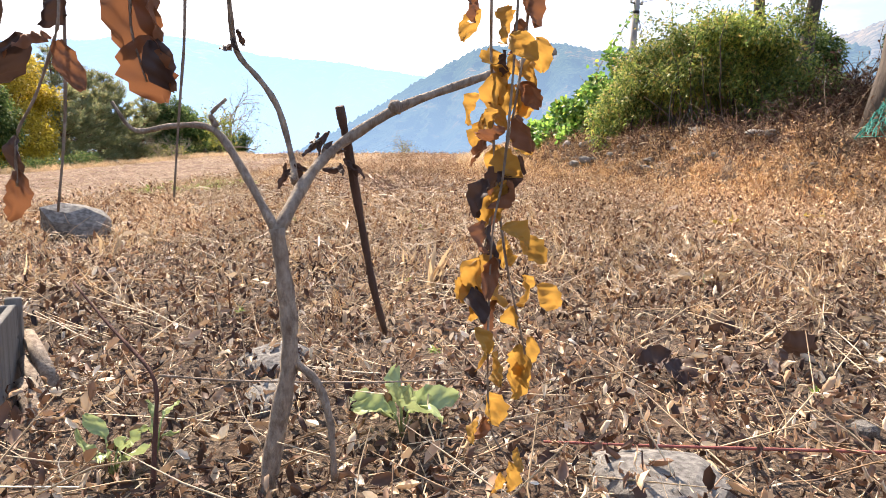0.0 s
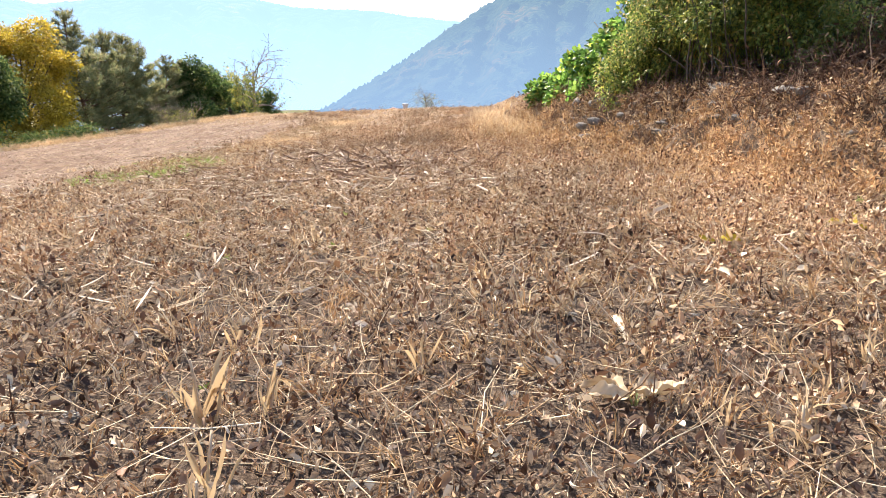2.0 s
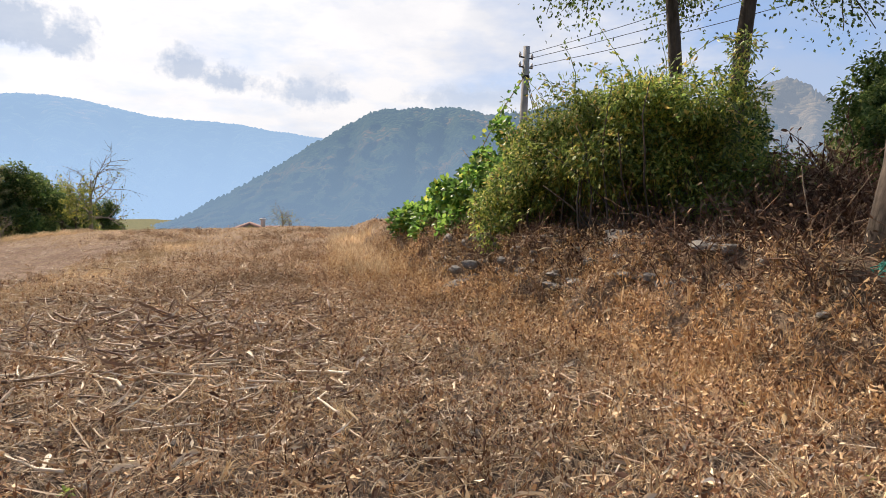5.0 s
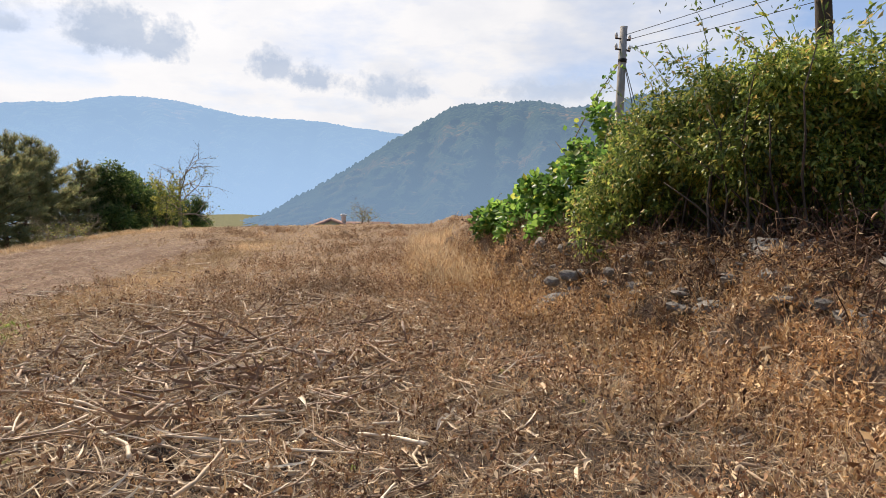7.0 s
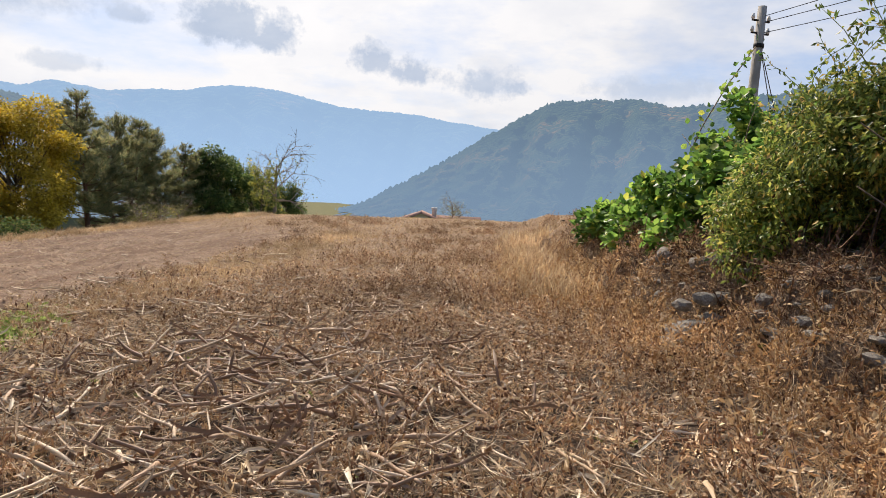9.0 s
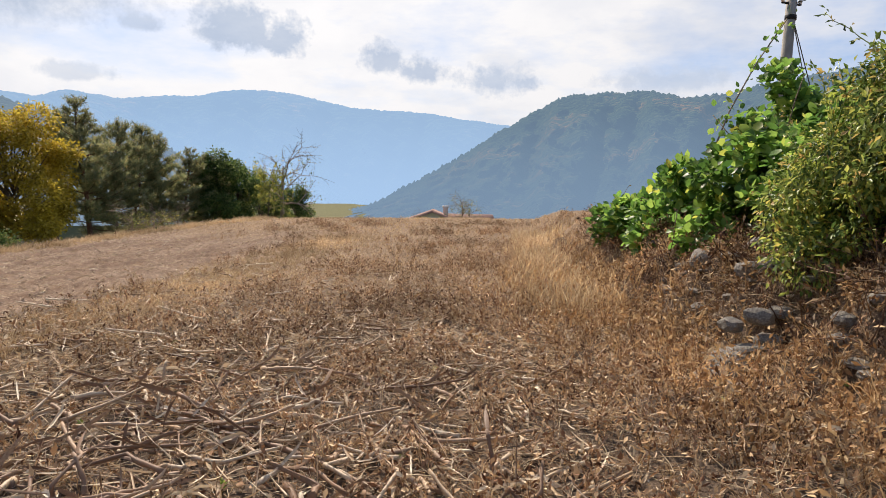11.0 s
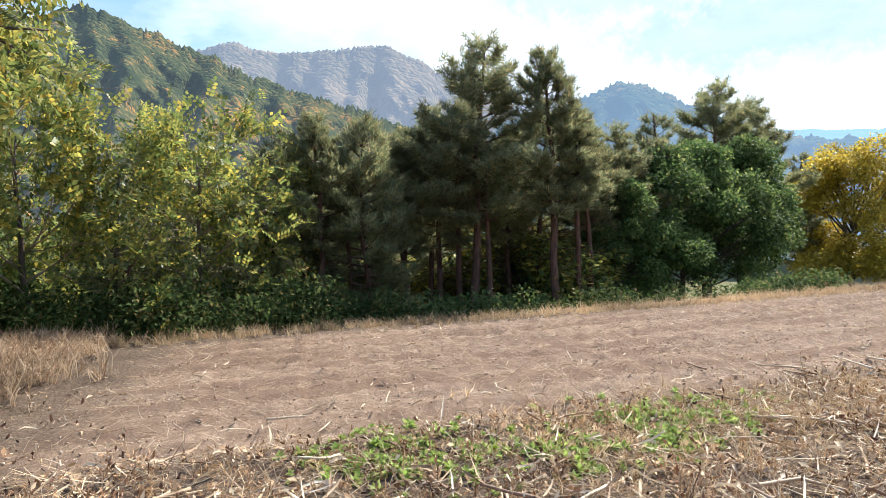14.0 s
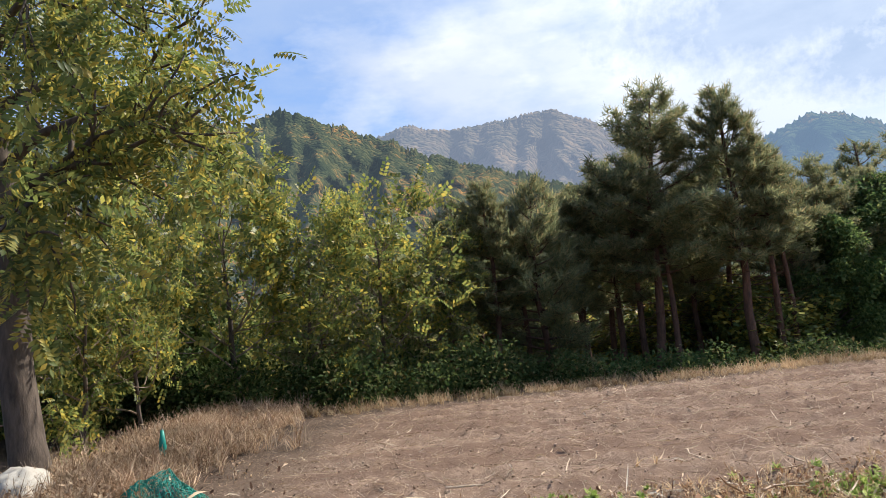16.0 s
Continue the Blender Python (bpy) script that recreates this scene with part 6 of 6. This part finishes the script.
# the overhanging trees that the vines hang from, out of sight above
over = thing("overhanging_branch", "grey branch overhead carrying the vines", "branch")
limb("limb", [(-1.6, 0.9, 1.05), (-0.8, 0.82, 1.03), (-0.3, 0.8, 1.03), (0.1, 0.95, 1.05), (0.16, 0.96, 1.06)], 0.02, 0.006, over)

# wooden crate and split logs
crate = thing("wooden_crate", "weathered grey plank crate standing in the litter", "crate", m=pose(-1.33, 1.66, -0.07, 0, 0, 24))


def board(parent, name, x0, x1, y0, y1, z0, z1, mat, label=""):
    bm = bmesh.new()
    bmesh.ops.create_cube(bm, size=1.0)
    for q in bm.verts:
        q.co = Vector(((x0 + x1) / 2 + q.co.x * (x1 - x0), (y0 + y1) / 2 + q.co.y * (y1 - y0), (z0 + z1) / 2 + q.co.z * (z1 - z0)))
    bmesh.ops.bevel(bm, geom=bm.edges[:], offset=0.003, segments=1, affect="EDGES")
    me = bpy.data.meshes.new(name)
    bm.to_mesh(me)
    bm.free()
    me.materials.append(mat)
    return part(name, me, None, parent, label)


for k in range(3):
    board(crate, "plank", -0.28, 0.24, -0.01, 0.01, 0.01 + 0.105 * k, 0.107 + 0.105 * k, M_WOOD)
    board(crate, "plank", -0.28, 0.24, 0.29, 0.31, 0.01 + 0.105 * k, 0.107 + 0.105 * k, M_WOOD)
for x in (-0.27, 0.23):
    board(crate, "post", x - 0.022, x + 0.022, -0.032, -0.012, 0.0, 0.335, M_WOOD)
    board(crate, "post", x - 0.022, x + 0.022, 0.312, 0.332, 0.0, 0.335, M_WOOD)
    board(crate, "end_panel", x - 0.01, x + 0.01, 0.012, 0.288, 0.01, 0.32, M_WOOD)
for x, y, z, turn, tilt in ((-1.10, 1.90, 0.03, -48, 18), (-1.13, 1.98, 0.08, -44, 22), (-1.06, 1.80, 0.01, -52, 12)):
    lg = thing("log", "short peeled log leaning by the crate", "log", "logs beside the crate", m=pose(x, y, z, 0, tilt, turn))
    part("wood", tube([(-0.16, 0, 0), (-0.05, 0, 0.004), (0.12, 0, 0)], [0.022, 0.024, 0.021], 10), M_TWIG, lg, smooth=True)

# low plants in the litter
def low_plant(x, y, leaves, size, seed, mat, label, rise=0.5):
    z = float(full_height(x, y))
    pl = thing("low_plant", label, "plant", at=(x, y, z))
    rr = np.random.default_rng(seed)
    for k in range(leaves):
        a = k * 2.4 + rr.uniform(-0.3, 0.3)
        w = (math.cos(a), math.sin(a), rise * rr.uniform(0.2, 1.2))
        base = np.array([math.cos(a) * 0.02, math.sin(a) * 0.02, 0.03 + 0.06 * rr.uniform()])
        stalk_part = part("stem", tube([(0, 0, -0.02), tuple(base * 0.6), tuple(base)], [0.003, 0.0025, 0.002], 5), M_FRESH_LEAF, pl)
        part("leaf", spread(broad_leaf(seed * 7 + k, 0.5), aligned(np.array([w]), np.array([rr.normal(0, 0.3)]), np.array([size * rr.uniform(0.7, 1.2)])), base[None]), mat, stalk_part, smooth=True)


low_plant(-0.05, 1.72, 7, 0.13, 21, M_FRESH_LEAF, "pale green plant with long drooping leaves", 0.3)
low_plant(-0.68, 1.48, 6, 0.075, 22, M_FRESH_LEAF, "small yellow-green plant in the litter", 0.8)
low_plant(-0.62, 1.56, 4, 0.06, 25, M_FRESH_LEAF, "small yellow-green plant in the litter", 0.8)
low_plant(1.79, 2.42, 12, 0.085, 23, M_GREEN_WEED, "bright green leafy plant in the litter", 0.9)
low_plant(1.43, 3.63, 5, 0.14, 27, M_STRAW, "pale withered plant with long drooping leaves", 0.25)
low_plant(2.38, 5.66, 3, 0.10, 24, M_LEAF_GOLD, "bright yellow leaves on the ground", 0.1)
low_plant(3.35, 6.05, 5, 0.10, 26, M_LEAF_GOLD, "bright yellow leaves on the ground", 0.2)
for k, (x, y) in enumerate(((0.73, 2.27), (0.82, 2.17), (1.21, 2.68), (1.31, 2.34), (0.95, 2.25), (1.12, 2.2))):
    z = float(full_height(x, y))
    lf = thing("black_leaf", "large blackened withered leaf in the litter", "leaf", "blackened leaves", at=(x, y, z))
    part("blade", spread(broad_leaf(110 + k, 0.9), turns(np.array([k * 1.3]), np.array([-0.7]), np.array([0.4]), np.array([0.12])), np.array([[0, 0, 0.01]])), M_DARK_LEAF, lf, smooth=True)
# golden dry tufts standing in the litter
for k, (x, y, s) in enumerate(((-0.02, 3.49, 0.34), (0.19, 3.54, 0.26), (0.66, 3.96, 0.24), (0.15, 3.10, 0.22), (-0.13, 4.21, 0.24), (-2.05, 4.23, 0.26), (0.2, 2.9, 0.22), (1.9, 3.4, 0.2), (2.4, 5.6, 0.3))):
    tf = thing("grass_tuft", "golden dry corn tuft standing in the litter", "grass", "dry tufts", at=(x, y, float(full_height(x, y))))
    rr = np.random.default_rng(700 + k)
    for q in range(7):
        a = rr.uniform(0, 6.28)
        base = np.array([rr.normal(0, 0.03), rr.normal(0, 0.03), -0.01])
        m = aligned(np.array([[math.cos(a) * 0.4, math.sin(a) * 0.4, 1.0]]), rr.uniform(0, 6, 1), np.array([s * rr.uniform(0.5, 1.0)]))
        part("blade", spread(curled_leaf(0.13, rr.normal(0, 1.2), 0.6, rr.normal(0, 0.8)), m, base[None]), M_GOLD, tf)
    part("stem", tube(bend((0, 0, -0.02), (rr.normal(0, 0.1), rr.normal(0, 0.1), 1), s * 0.8, 4, 0.1, rr), [0.007, 0.006, 0.006, 0.005, 0.004], 6), M_STALK, tf)
wire_red = thing("trailing_stem", "long thin reddish stem trailing over the leaves", "twig")
limb("stem", [(0.30, 1.62, 0.045), (0.62, 1.59, 0.055), (0.9, 1.58, 0.06), (1.2, 1.60, 0.05), (1.7, 1.66, 0.03)], 0.003, 0.005, wire_red, bark("pink_stem", (0.22, 0.06, 0.05), (0.42, 0.16, 0.12), 30.0), 6)

# ---- nets and sacks ----


def net(label, centre, size, tall, seed, cell=0.055):
    """A heap of netting: a lattice of thin cords draped over a mound."""
    t = thing("garden_net", label, "net", "green nets", at=centre)
    n = int(2 * size / cell)
    g = np.linspace(-size, size, n)
    gx, gy = np.meshgrid(g, g)
    rr = np.hypot(gx, gy) / size
    z = tall * np.clip(1 - rr ** 1.6, 0, 1) * (1 + 0.25 * wobble(gx, gy, 0.45, seed)) + 0.03 * wobble(gx, gy, 0.16, seed + 1)
    gx, gy = gx + 0.04 * wobble(gx, gy, 0.4, seed + 2), gy + 0.04 * wobble(gx, gy, 0.4, seed + 3)
    p = np.stack([gx, gy, z], 2)
    keep = rr < 1
    pieces_a, pieces_b = [], []
    for i in range(n - 1):
        for j in range(n - 1):
            if keep[i, j]:
                k = (i + j) % 2
                pieces_a.append((p[i, j], p[i + 1, j + 1]) if k == 0 else (p[i + 1, j], p[i, j + 1]))
                pieces_b.append((p[i, j], p[i, j + 1]) if k == 0 else (p[i, j], p[i + 1, j]))
    ends = np.array(pieces_a + pieces_b)
    d = ends[:, 1] - ends[:, 0]
    rod_ = (np.array([(s, 0.0045 * math.cos(a), 0.0045 * math.sin(a)) for s in (0, 1) for a in (0, 2.1, 4.2)]), np.array([(0, 1, 4), (0, 4, 3), (1, 2, 5), (1, 5, 4), (2, 0, 3), (2, 3, 5)]))
    m = aligned(d, np.zeros(len(d)), np.ones(len(d)))
    m[:, :, 0] *= np.linalg.norm(d, axis=1)[:, None]
    part("mesh", spread(rod_, m, ends[:, 0]), M_NET, t)
    for k in range(3):
        a = k * 2.1
        part("hem", tube([(math.cos(a + q * 0.3) * size * 0.95, math.sin(a + q * 0.3) * size * 0.95, 0.03) for q in range(7)], [0.005] * 7, 5), M_NET, t)
    return t


net("teal green netting heaped at the tree's foot", (5.85, 8.5, float(height(5.85, 8.5))), 0.7, 0.75, 2, 0.045)
net("teal green netting heaped at the tree's foot", (6.5, 8.3, float(height(6.5, 8.3))), 0.7, 0.65, 4)
net("teal netting caught in the bush", (4.6, 15.3, float(height(4.6, 15.3)) + 0.25), 0.45, 0.45, 6)
net("green netting heaped on the ground", (-6.35, 7.65, float(height(-6.35, 7.65)) - 0.02), 0.42, 0.30, 8, 0.03)


def sack(x, y, turn, size, seed):
    s = thing("sack", "full pale woven sack lying on its side", "sack", "sacks by the tree", m=pose(x, y, float(height(x, y)), 0, 0, turn))
    bm = bmesh.new()
    bmesh.ops.create_uvsphere(bm, u_segments=28, v_segments=16, radius=1.0)
    for v_ in bm.verts:
        c = v_.co.copy()
        w = 1 + 0.10 * noise.noise(c * 2.2 + Vector((seed, 0, 0))) + 0.05 * noise.noise(c * 6 + Vector((seed, 3, 0)))
        v_.co = Vector((c.x * size * 1.3, c.y * size * 0.8, size * 0.5 + c.z * size * 0.55 * (1 if c.z > 0 else 0.85))) * w
    me = bpy.data.meshes.new("cloth")
    bm.to_mesh(me)
    bm.free()
    me.materials.append(M_SACK)
    me.polygons.foreach_set("use_smooth", np.ones(len(me.polygons), bool))
    part("cloth", me, None, s)
    part("tied_mouth", tube([(size * 1.2, 0, size * 0.5), (size * 1.36, 0, size * 0.52), (size * 1.5, 0.02, size * 0.5)], [size * 0.3, size * 0.12, size * 0.22], 9), M_SACK, s, smooth=True)


sack(-6.95, 6.1, 30, 0.36, 1.0)
place_stone(-6.75, 7.6, float(height(-6.75, 7.6)) + 0.05, 0.16, 1, 60, "pale stone beside the green net")
post = thing("net_post", "thin stake with green net tied on", "stake", at=(-8.1, 7.1, float(height(-8.1, 7.1))))
part("shaft", tube([(0, 0, -0.1), (0.01, 0, 0.5)], [0.012, 0.010], 6), M_WOOD, post)
part("wrap", tube([(0.005, 0, 0.1), (0.01, 0, 0.3), (0.01, 0, 0.48)], [0.03, 0.045, 0.02], 8), M_NET, post)
